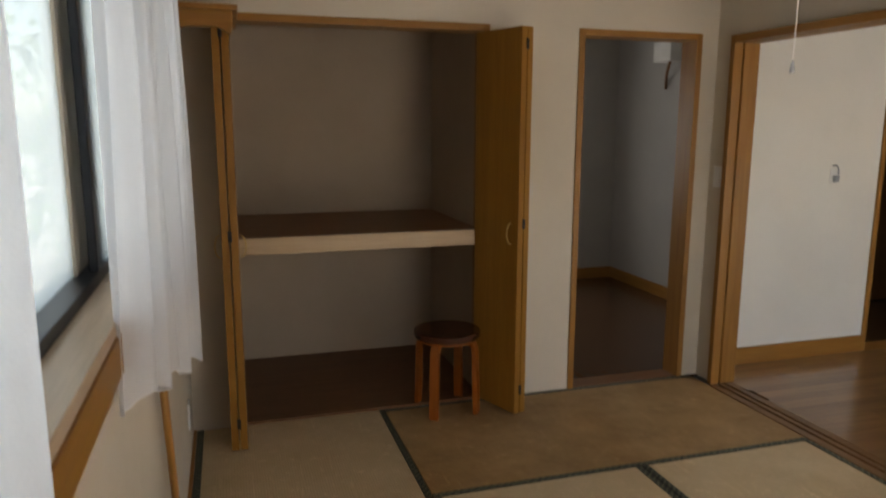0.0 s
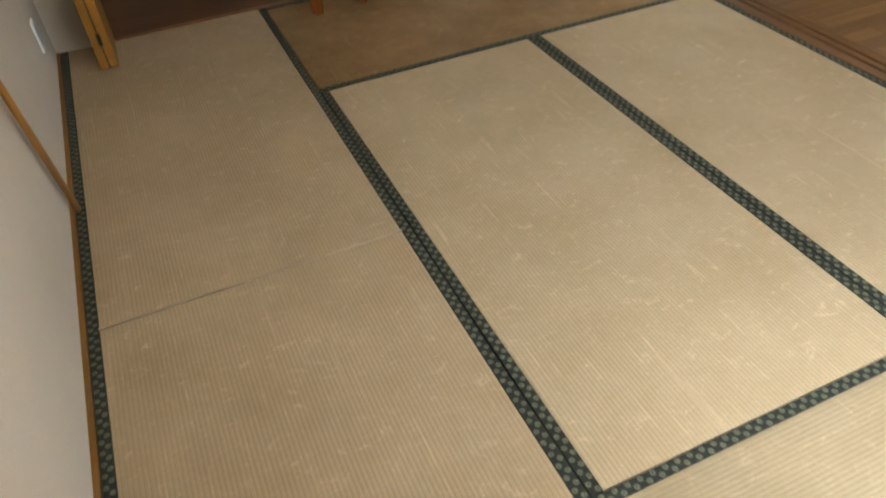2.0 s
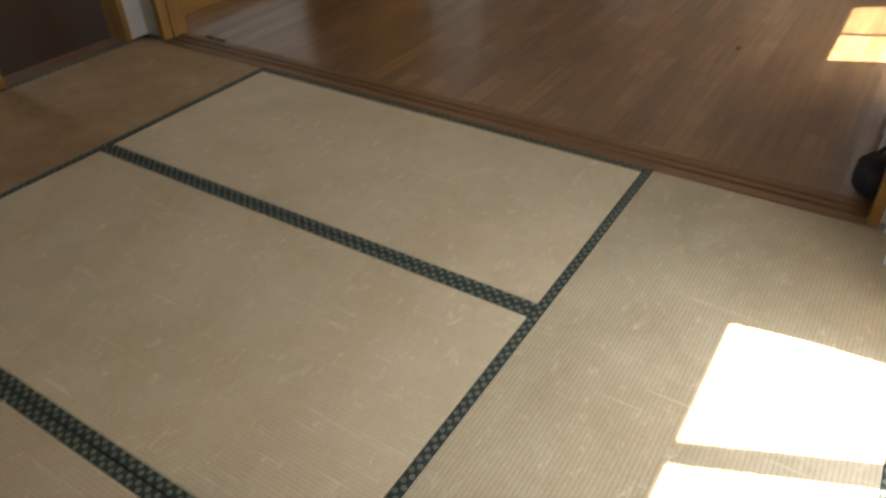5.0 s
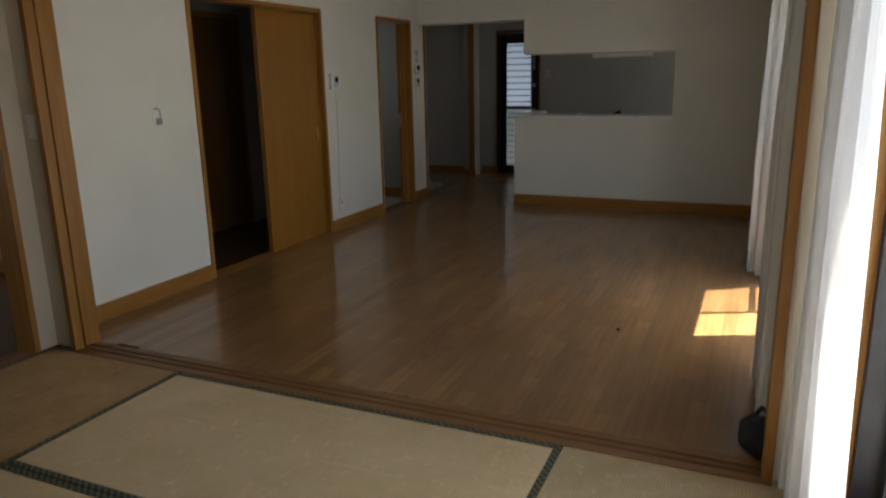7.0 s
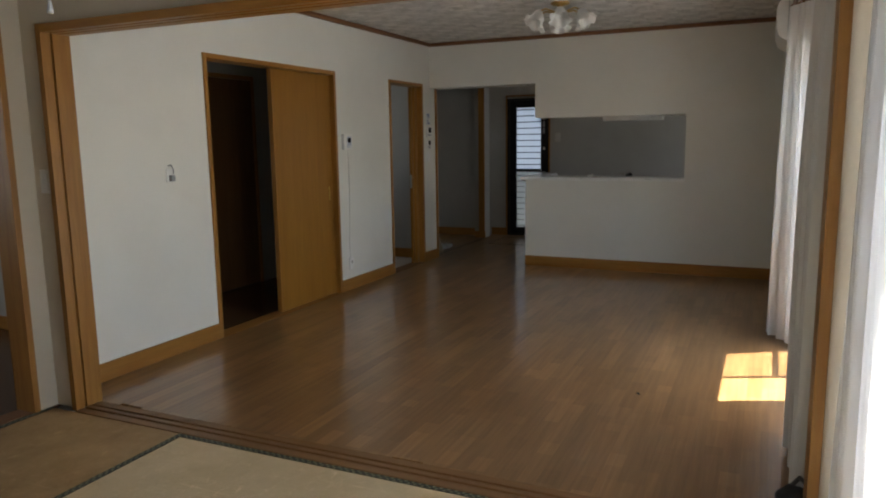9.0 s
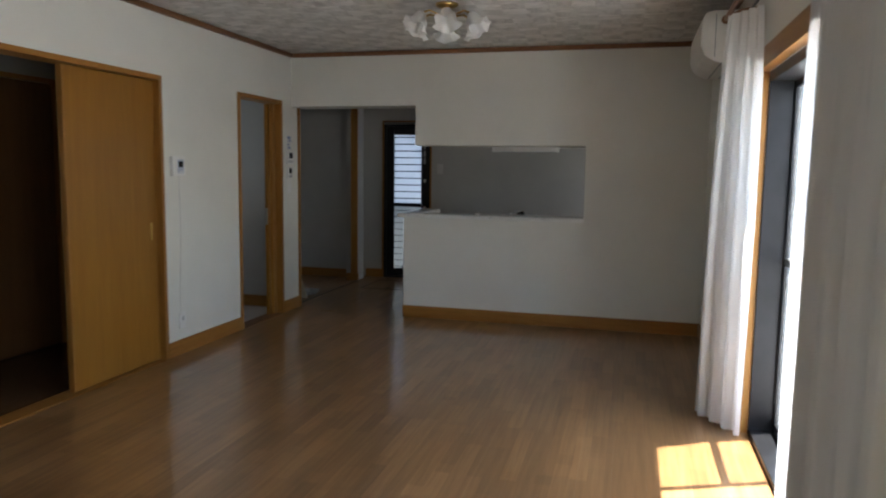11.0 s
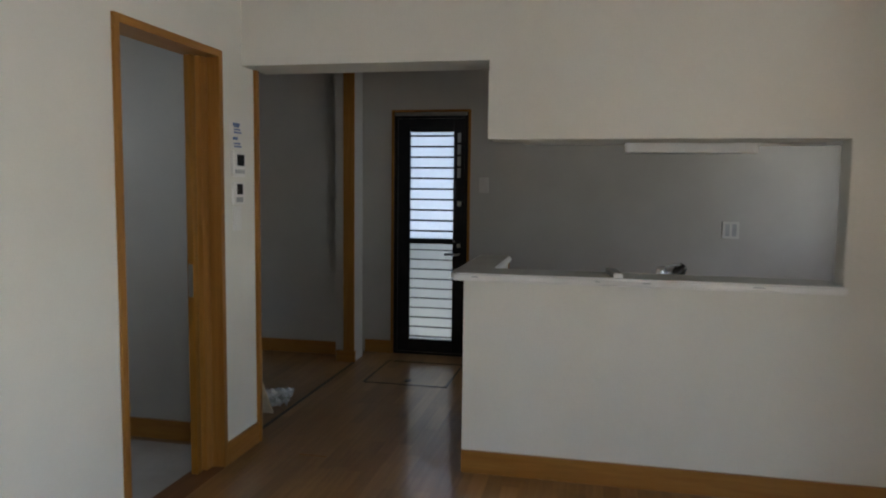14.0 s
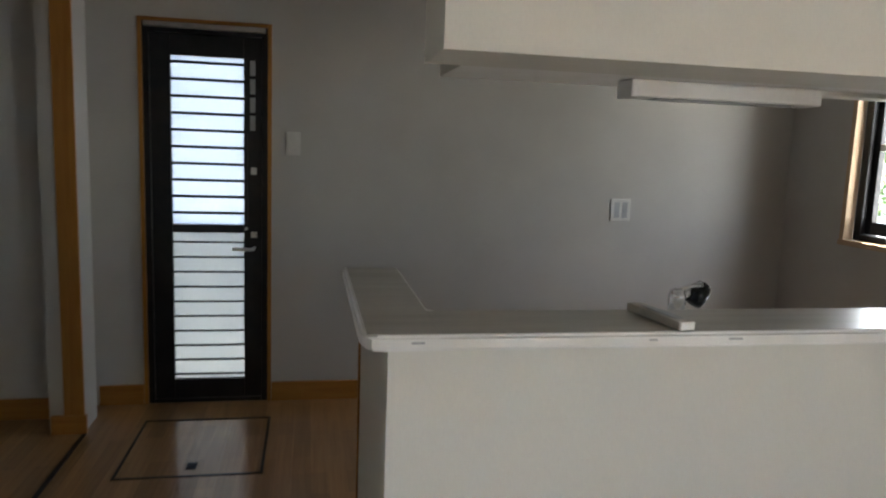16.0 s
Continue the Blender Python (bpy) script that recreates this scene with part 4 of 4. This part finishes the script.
lo = [bm.verts.new((-0.40, y, z)) for y, z in prof]
hi = [bm.verts.new((0.40, y, z)) for y, z in prof]
bm.faces.new(lo)
bm.faces.new(hi[::-1])
for i in range(len(prof)):
    j = (i + 1) % len(prof)
    bm.faces.new((lo[i], lo[j], hi[j], hi[i]))
bmesh.ops.bevel(bm, geom=list(bm.edges), offset=0.008, segments=3, affect="EDGES")
mesh_of("body", bm, WHITE, ac)
solid("flap", [(-0.35, 0.065, -0.006, 0.35, 0.118, 0.002)], WHITE, ac, 0.002)
solid("slot", [(-0.36, 0.120, -0.003, 0.36, 0.129, 0.006), (-0.36, 0.048, -0.003, 0.36, 0.06, 0.003)], GREYPL, ac)
solid("panel_line", [(-0.404, 0.165, 0.03, -0.399, 0.170, 0.275)], GREYPL, ac)


def chandelier(at):
    """Brass ceiling lamp with flower-shaped frosted shades."""
    ob = tagged(empty("ceiling_lamp", at), "brass ceiling lamp with frosted glass flower shades", "ceiling lamp", "ceiling lamps of the living room")
    bm = bmesh.new()
    add_lathe(bm, [(0.075, 0.0), (0.075, -0.012), (0.06, -0.022), (0.02, -0.028), (0.018, -0.07), (0.03, -0.085), (0.028, -0.11), (0.012, -0.13), (0.004, -0.14)], sides=24)
    mesh_of("canopy", bm, BRASS, ob, True)
    for k in range(6):
        a = math.radians(60 * k + 15)
        d = Vector((math.cos(a), math.sin(a), 0))
        tube("arm", [d * 0.02 + Vector((0, 0, -0.09)), d * 0.07 + Vector((0, 0, -0.07)), d * 0.13 + Vector((0, 0, -0.055)), d * 0.175 + Vector((0, 0, -0.075))], 0.006, BRASS, ob, 8)
        out = (d * 0.55 + Vector((0, 0, -0.83))).normalized()
        u = out.orthogonal().normalized()
        w = out.cross(u)
        c = d * 0.175 + Vector((0, 0, -0.075))
        bm = bmesh.new()
        rings = []
        for j, (r, s) in enumerate([(0.016, 0.0), (0.032, 0.012), (0.042, 0.036), (0.045, 0.062), (0.053, 0.088), (0.072, 0.110), (0.084, 0.116)]):
            ring = []
            for q in range(30):
                th = q * 2 * math.pi / 30
                ruffle = 1 + (0.18 if j > 3 else 0.04) * math.cos(5 * th)
                ring.append(bm.verts.new(c + out * (s - (0.012 * math.cos(5 * th) if j > 4 else 0)) + (u * math.cos(th) + w * math.sin(th)) * r * ruffle))
            rings.append(ring)
        for r0, r1 in zip(rings, rings[1:]):
            for q in range(30):
                bm.faces.new((r0[q], r0[(q + 1) % 30], r1[(q + 1) % 30], r1[q]))
        bm.faces.new(rings[0])
        mesh_of("shade", bm, SHADEGLASS, ob, True)
    return ob


lamp = chandelier((6.12, 2.0, H))
copy_thing(lamp, pose(4.42, 2.0, H, 0, 0, 20))

# wall fittings on the long white wall
jack = tagged(empty("wall_jack", (3.85, 3.945, 1.19)), "small grey wall bracket with a hook", "wall bracket")
solid("plate", [(-0.03, -0.006, -0.055, 0.03, 0, 0.03)], WHITE, jack, 0.002)
solid("block", [(-0.012, -0.028, -0.05, 0.022, -0.006, -0.01)], GREYPL, jack, 0.003)
tube("hook", [(-0.012, -0.006, 0.05), (-0.012, -0.03, 0.055), (0.0, -0.038, 0.03), (0.005, -0.03, 0.0)], 0.004, GREYPL, jack, 8)
tp = tagged(empty("door_phone", (5.975, 3.945, 1.37)), "white door phone with small dark screen", "door phone")
solid("case", [(-0.07, -0.03, -0.07, 0.07, 0, 0.07)], WHITE, tp, 0.005)
solid("panel", [(-0.02, -0.032, -0.05, 0.05, -0.03, 0.048)], BLUEGREY, tp, 0.001)
solid("screen", [(-0.008, -0.0335, -0.005, 0.04, -0.032, 0.035)], INK, tp)
solid("button", [(-0.005, -0.034, -0.045, 0.012, -0.032, -0.033), (0.02, -0.034, -0.045, 0.037, -0.032, -0.033)], WHITE, tp, 0.0005)
tube("cable", [(0.03, -0.006, -0.07), (0.032, -0.006, -0.4), (0.022, -0.006, -0.7), (0.0, -0.006, -0.95), (0.005, -0.012, -1.09)], 0.003, WHITE, tp, 6)
plate("power_outlet", (6.0, 3.945, 0.25), 0, 0.07, 0.12, "white power outlet with a small plug", "outlet", [("plug", (-0.012, -0.03, 0.0, 0.014, -0.008, 0.03), WHITE)])
plate("power_outlet", (6.89, 0.19, 0.275), 180, 0.07, 0.12, "white power outlet near the corner", "outlet", [("socket", (-0.018, -0.0095, -0.045, 0.018, -0.008, 0.045), GREYPL)])
rc = tagged(empty("wall_remote", (7.715, 3.945, 1.47)), "white boiler remote with dark display", "remote panel")
solid("case", [(-0.06, -0.02, -0.065, 0.06, 0, 0.06)], WHITE, rc, 0.004)
solid("display", [(-0.025, -0.0215, -0.012, 0.045, -0.02, 0.042)], INK, rc)
solid("button", [(-0.045 + 0.025 * k, -0.0215, -0.05, -0.027 + 0.025 * k, -0.02, -0.03) for k in range(4)], GREYPL, rc, 0.0006)
rc2 = tagged(empty("wall_remote", (7.715, 3.945, 1.33)), "white floor heating remote with round dark display", "remote panel")
solid("case", [(-0.05, -0.016, -0.06, 0.055, 0, 0.05)], WHITE, rc2, 0.004)
solid("display", [(-0.022, -0.0175, -0.012, 0.034, -0.016, 0.04)], INK, rc2)
solid("button", [(-0.03, -0.0175, -0.05, 0.035, -0.016, -0.025)], GREYPL, rc2)
LABELBLUE = plain("blue print", (0.10, 0.16, 0.34), (0.16, 0.23, 0.42), 0.6, 30.0, 300.0, 0.0)
for z, n in ((1.64, 4), (1.572, 2)):
    lb = tagged(empty("paper_label", (7.715, 3.945, z)), "small white paper label with blue print on the wall", "label")
    solid("paper", [(-0.06, -0.0012, -0.03, 0.06, -0.0002, 0.03)], WHITE, lb)
    solid("line", [(-0.02, -0.0018, -0.024 + 0.014 * k, 0.055 - 0.012 * k, -0.0013, -0.016 + 0.014 * k) for k in range(n)] + [(-0.03, -0.0018, 0.012, 0.0 + 0.01 * n, -0.0013, 0.026)], LABELBLUE, lb)
plate("light_switch", (7.715, 3.945, 1.2), 0, 0.075, 0.12, "white light switch beside the kitchen opening", "switch", [("rocker", (-0.022, -0.011, -0.04, 0.022, -0.008, 0.04), WHITE)])

# black bag on the floor
bag = tagged(empty("bag", (3.03, 0.29, 0.0), 20), "small black bag with loop handle on the floor", "bag")
bm = bmesh.new()
bmesh.ops.create_icosphere(bm, subdivisions=4, radius=1.0)
for v in bm.verts:
    f = 1 + 0.12 * noise.noise(v.co * 2.1) + 0.05 * noise.noise(v.co * 6.0)
    v.co = Vector((v.co.x * 0.09 * f, v.co.y * 0.07 * f, max(-0.075, v.co.z * 0.08 * f) + 0.075))
mesh_of("body", bm, BAGCLOTH, bag, True)
tube("handle", [(-0.08, 0.0, 0.12), (-0.11, 0.0, 0.17), (-0.08, 0.0, 0.205), (-0.01, 0.0, 0.20), (0.04, 0, 0.15)], 0.008, BAGCLOTH, bag, 8)

scrap = tagged(solid("paper_scrap", [(-0.015, -0.008, 0.0005, 0.015, 0.008, 0.003)], INK, bevel=0.001), "tiny dark scrap lying on the floor", "scrap")
scrap.matrix_world = pose(4.19, 1.02, 0, 0, 0, 30)

bx = tagged(empty("wall_box", (3.8, 5.62, 2.0)), "small white box with a dark slanting bracket on the wall", "wall box")
solid("box", [(-0.13, -0.12, 0.0, 0.0, 0.12, 0.16)], WHITE, bx, 0.006)
tube("bracket", [(-0.005, 0.10, -0.21), (-0.06, 0.02, -0.1), (-0.10, -0.08, 0.0)], 0.012, BROWN_Y, bx, 8)

# ---- kitchen ----
ct = structure(empty("counter", (7.785, 0, 0.0)), "pale worn counter top with rounded front edge", "counter")
bm = bmesh.new()
prof = [(-0.055, 1.176), (-0.055, 2.83), (-0.048, 2.856), (-0.025, 2.874), (0.01, 2.88), (0.85, 2.88), (0.85, 2.69), (0.215, 2.69), (0.195, 2.67), (0.195, 1.184), (-0.007, 1.184), (-0.007, 1.176)]
lo = [bm.verts.new((x, y, 0.933)) for x, y in prof]
hi = [bm.verts.new((x, y, 0.97)) for x, y in prof]
bm.faces.new(lo[::-1])
bm.faces.new(hi)
for i in range(len(prof)):
    j = (i + 1) % len(prof)
    bm.faces.new((lo[i], lo[j], hi[j], hi[i]))
bmesh.ops.recalc_face_normals(bm, faces=bm.faces)
bmesh.ops.bevel(bm, geom=[e for e in bm.edges if e.calc_face_angle(0) > 1.0], offset=0.008, segments=3, affect="EDGES")
mesh_of("edge", bm, WHITE, ct)
solid("top", [(-0.043, 1.19, 0.965, 0.185, 2.70, 0.9715), (-0.043, 2.70, 0.965, 0.84, 2.866, 0.9715)], COUNTER, ct, 0.002)
solid("chip", [(-0.0565, y, 0.952, -0.05, y + w, 0.9565) for y, w in ((1.5, 0.05), (1.97, 0.035), (2.19, 0.02), (2.74, 0.03))], GREYPL, ct)
solid("end_panel", [(0.818, 2.70, 0, 0.835, 2.822, 0.932)], OAK_Z, ct, 0.002)
sk = tagged(empty("sink_unit", (8.25, 1.45, 0)), "low kitchen sink unit behind the serving hatch", "kitchen unit")
solid("body", [(-0.34, -1.25, 0.0, 0.25, 1.2, 0.755)], WHITE, sk, 0.003)
solid("worktop", [(-0.342, -1.255, 0.755, 0.28, 1.202, 0.804)], STEEL, sk, 0.004)
tap = tagged(empty("tap", (8.2, 1.885, 0.805)), "chrome kitchen tap with black spray head", "tap")
bm = bmesh.new()
add_lathe(bm, [(0.03, 0.0), (0.03, 0.012), (0.024, 0.02), (0.023, 0.10), (0.027, 0.115), (0.027, 0.155), (0.022, 0.172), (0.012, 0.178)], sides=20)
mesh_of("stem", bm, CHROME, tap, True)
tube("lever", [(0, 0, 0.168), (-0.01, -0.035, 0.186), (-0.015, -0.075, 0.19)], 0.008, CHROME, tap, 10, 0.005)
tube("spout", [(0, 0, 0.12), (0.02, -0.03, 0.145), (0.03, -0.06, 0.155), (0.03, -0.08, 0.15)], 0.016, CHROME, tap, 12)
bm = bmesh.new()
add_lathe(bm, [(0.012, -0.04), (0.026, -0.036), (0.031, -0.02), (0.03, 0.012), (0.022, 0.034), (0.01, 0.04)], sides=20)
bmesh.ops.transform(bm, matrix=Matrix.Translation((0.025, -0.088, 0.155)) @ Euler((0.7, 0.25, 0)).to_matrix().to_4x4(), verts=bm.verts)
mesh_of("spray_head", bm, INK, tap, True)
tube("ring", [(0.02, -0.07, 0.178), (0.02, -0.092, 0.19)], 0.012, CHROME, tap, 12)
tr = tagged(empty("drip_bar", (7.852, 2.126, 0.972), 8), "flat grey-white plastic bar lying on the counter", "plastic bar")
solid("bar", [(-0.11, -0.022, 0.0, 0.11, 0.022, 0.022)], plain("yellowed grey plastic", (0.34, 0.315, 0.27), (0.46, 0.43, 0.38), 0.4, 10.0, 200.0, 0.1), tr, 0.004)
solid("inset", [(-0.09, -0.012, 0.0215, 0.06, 0.012, 0.024)], GREYPL, tr, 0.001)
solid("end_cap", [(-0.114, -0.02, 0.001, -0.109, 0.02, 0.021)], WHITE, tr, 0.001)
cab = tagged(empty("wall_cupboard", (8.255, 1.4, 1.60)), "pale hanging kitchen cupboard behind the hatch", "cupboard")
solid("body", [(-0.2, -1.2, 0.0, 0.2, 1.2, 0.77)], WHITE, cab, 0.003)
fl = tagged(empty("strip_light", (8.25, 1.77, 1.60)), "white fluorescent strip light under the cupboard", "strip light")
solid("case", [(-0.05, -0.31, -0.05, 0.05, 0.31, 0.0)], WHITE, fl, 0.008)
solid("diffuser", [(-0.03, -0.24, -0.054, 0.03, 0.22, -0.049)], GREYPL, fl, 0.002)
for y in (0.285, -0.312):
    solid("end_cap", [(-0.052, y, -0.052, 0.052, y + 0.027, -0.002)], WHITE, fl, 0.006)
solid("cable_cover", [(-0.015, -0.62, -0.014, 0.015, -0.312, 0.0)], WHITE, fl, 0.002)
plate("power_outlet", (10.04, 1.243, 1.075), -90, 0.12, 0.125, "grey-white double outlet plate on the kitchen wall", "outlet", mat=PLATEGREY, extra=[("socket", (-0.04, -0.0095, -0.045, -0.008, -0.008, 0.045), GREYPL), ("socket", (0.008, -0.0095, -0.045, 0.04, -0.008, 0.045), GREYPL)])
plate("light_switch", (10.04, 3.079, 1.382), -90, 0.075, 0.12, "grey-white light switch beside the back door", "switch", [("rocker", (-0.022, -0.011, -0.04, 0.022, -0.008, 0.04), PLATEGREY)], mat=PLATEGREY)
pl = structure(empty("pillar", (9.77, 4.055, 0)), "slim pillar faced with oak beside the alcove", "pillar")
solid("core", [(-0.10, -0.035, 0, 0.1, 0.115, HT)], PAPER_DIM, pl)
solid("facing", [(-0.115, -0.04, 0, -0.10, 0.048, 2.345)], OAK_Z, pl, 0.002)
solid("foot", [(-0.122, -0.05, 0, -0.1, 0.105, 0.09)], OAK_Y, pl, 0.002)
hatch = structure(empty("floor_hatch", (9.47, 3.475, 0)), "floor hatch with dark metal rim and small grip", "floor hatch")
solid("rim", [(-0.32, -0.30, -0.01, 0.32, -0.288, 0.003), (-0.32, 0.288, -0.01, 0.32, 0.30, 0.003), (-0.32, -0.288, -0.01, -0.308, 0.288, 0.003), (0.308, -0.288, -0.01, 0.32, 0.288, 0.003)], BLACK, hatch)
solid("grip", [(-0.25, -0.02, 0.0005, -0.19, 0.02, 0.004)], BLACK, hatch)
structure(solid("trim_alcove", [(7.95, 4.015, 2.30, 9.655, 4.12, 2.345)], OAK_X, bevel=0.003), "oak head board over the alcove opening", "trim")
structure(solid("trim_alcove_wall", [(9.845, 4.15, 2.30, 9.869, 5.0, 2.335)], OAK_Y, bevel=0.003), "oak moulding on the alcove wall", "trim")
structure(solid("trim_kitchen", [(10.02, 0.2, 2.402, 10.039, 4.0, 2.4195)], BROWN_Y, bevel=0.004), "brown moulding under the kitchen ceiling", "moulding")
structure(solid("threshold_alcove", [(7.96, 4.005, -0.02, 9.66, 4.025, 0.003)], BLACK), "dark strip across the floor at the alcove", "threshold")
bd = tagged(solid("leaning_board", [(-0.006, -0.05, 0.0, 0.006, 0.05, 0.42)], wood("pale board", (0.45, 0.38, 0.28), (0.55, 0.47, 0.36)), bevel=0.002), "pale thin board leaning against the wall", "board")
bd.matrix_world = pose(8.36, 4.12, 0.004, 0, -32, 0)
rnd = random.Random(4)
bm = bmesh.new()
g = [[bm.verts.new((-0.17 + 0.34 * i / 16, -0.12 + 0.24 * j / 12, 0.004 + 0.05 * abs(noise.noise((i * 0.45, j * 0.5, 3.0))) + 0.03 * abs(noise.noise((i * 1.1, j * 1.2, 7.0))))) for i in range(17)] for j in range(13)]
for r, s in zip(g, g[1:]):
    for i in range(16):
        bm.faces.new((r[i], r[i + 1], s[i + 1], s[i]))
ps = tagged(mesh_of("plastic_sheet", bm, SHEET), "crumpled clear plastic sheet on the floor", "plastic sheet")
ps.matrix_world = pose(8.62, 4.2, 0.0, 0, 0, 15)

# ---- outside ----
structure(solid("ground", [(-60, -60, -0.6, 70, 60, -0.45)], GRAVEL), "pale garden ground", "ground")
# assumed terrace, pale and deep so that it reflects sun indoors
structure(solid("terrace", [(-0.5, -3.2, -0.45, 10.5, -0.13, -0.18)], CONCRETE, bevel=0.01), "unseen pale concrete terrace bouncing sun into the rooms", "terrace")
structure(solid("garden_wall", [(-6, -5.2, -0.45, 16, -5.0, 1.1)], CONCRETE), "pale concrete garden wall", "wall")
structure(solid("neighbour_wall", [(13.0, 2.2, -0.45, 13.2, 9, 4.5)], CONCRETE), "pale wall of the neighbouring house", "wall")


def shrub(at, radius, height, seed, label):
    """A bush: stems and a crown of many small leaves."""
    rnd = random.Random(seed)
    ob = tagged(empty("shrub", at), label, "shrub", "garden shrubs")
    bm = bmesh.new()
    for _ in range(7):
        a, r = rnd.uniform(0, 6.28), rnd.uniform(0.2, 0.7) * radius
        add_tube(bm, [(0, 0, 0), (math.cos(a) * r * 0.4, math.sin(a) * r * 0.4, height * 0.4), (math.cos(a) * r, math.sin(a) * r, height * 0.85)], 0.03, 6, 0.008)
    mesh_of("stems", bm, BARK, ob)
    bm = bmesh.new()
    clumps = [(rnd.uniform(-1, 1), rnd.uniform(-1, 1), rnd.uniform(0.15, 1)) for _ in range(45)]
    for cx, cy, cz in clumps:
        if cx * cx + cy * cy > 1:
            continue
        for _ in range(70):
            c = Vector((cx * radius, cy * radius, cz * height)) + Vector([rnd.gauss(0, 0.14) for _ in range(3)])
            d = Vector([rnd.uniform(-1, 1) for _ in range(3)]).normalized()
            e = d.orthogonal().normalized()
            s = rnd.uniform(0.03, 0.06)
            bm.faces.new([bm.verts.new(c + d * s), bm.verts.new(c + e * s * 0.45), bm.verts.new(c - d * s), bm.verts.new(c - e * s * 0.45)])
    tagged(mesh_of("leaves", bm, LEAF, ob), kind="stuff")
    return ob


for k, (x, y, r, h) in enumerate([(-1.7, 4.4, 0.9, 2.8), (-1.9, 6.8, 1.1, 3.7), (-3.0, 9.6, 1.3, 4.4), (4.5, -6.6, 1.2, 3.6), (7.0, -6.4, 1.2, 3.0), (9.5, -6.6, 1.3, 3.8), (11.5, -3.0, 0.9, 2.8), (10.3, -1.9, 0.8, 2.6)]):
    shrub((x, y, -0.45), r, h, 20 + k, "leafy green garden shrub outside the window")


# ---- floorboards, last ----
def boards(floor_ob, x0, x1, y0, y1, length, width, offset):
    """Boards laid along x in staggered rows; alike boards share one mesh."""
    cache = {}
    rows = int(math.ceil((y1 - y0) / width))
    for r in range(rows):
        ya, yb = y0 + r * width, min(y1, y0 + (r + 1) * width)
        x = x0 - ((r * offset) % length)
        while x < x1 - 0.01:
            xa, xb = max(x, x0), min(x + length, x1)
            x += length
            if xb - xa < 0.02:
                continue
            key = (round(xb - xa, 3), round(yb - ya, 3))
            if key not in cache:
                bm = bmesh.new()
                add_box(bm, (0, 0, -0.05, key[0] - 0.0003, key[1] - 0.0003, 0.0), 0.0004)
                me = bpy.data.meshes.new("floorboard")
                bm.to_mesh(me)
                bm.free()
                me.materials.append(BOARD)
                cache[key] = me
            ob = new("floorboard", cache[key])
            ob.location = (xa, ya, 0)
            ob.parent = floor_ob


lf = structure(solid("floor_living", [(2.98, 0.075, -0.06, 7.80, 3.944, -0.051)], CONCRETE), "glossy brown oak laminate floor", "floor")
boards(lf, 2.985, 7.785, 0.075, 3.944, 0.91, 0.151, 0.33)
kf = structure(solid("floor_kitchen", [(7.785, 0.19, -0.06, 10.04, 4.99, -0.051)], CONCRETE), "dark glossy oak laminate kitchen floor", "floor")
boards(kf, 7.785, 10.04, 0.19, 4.99, 0.91, 0.151, 0.33)
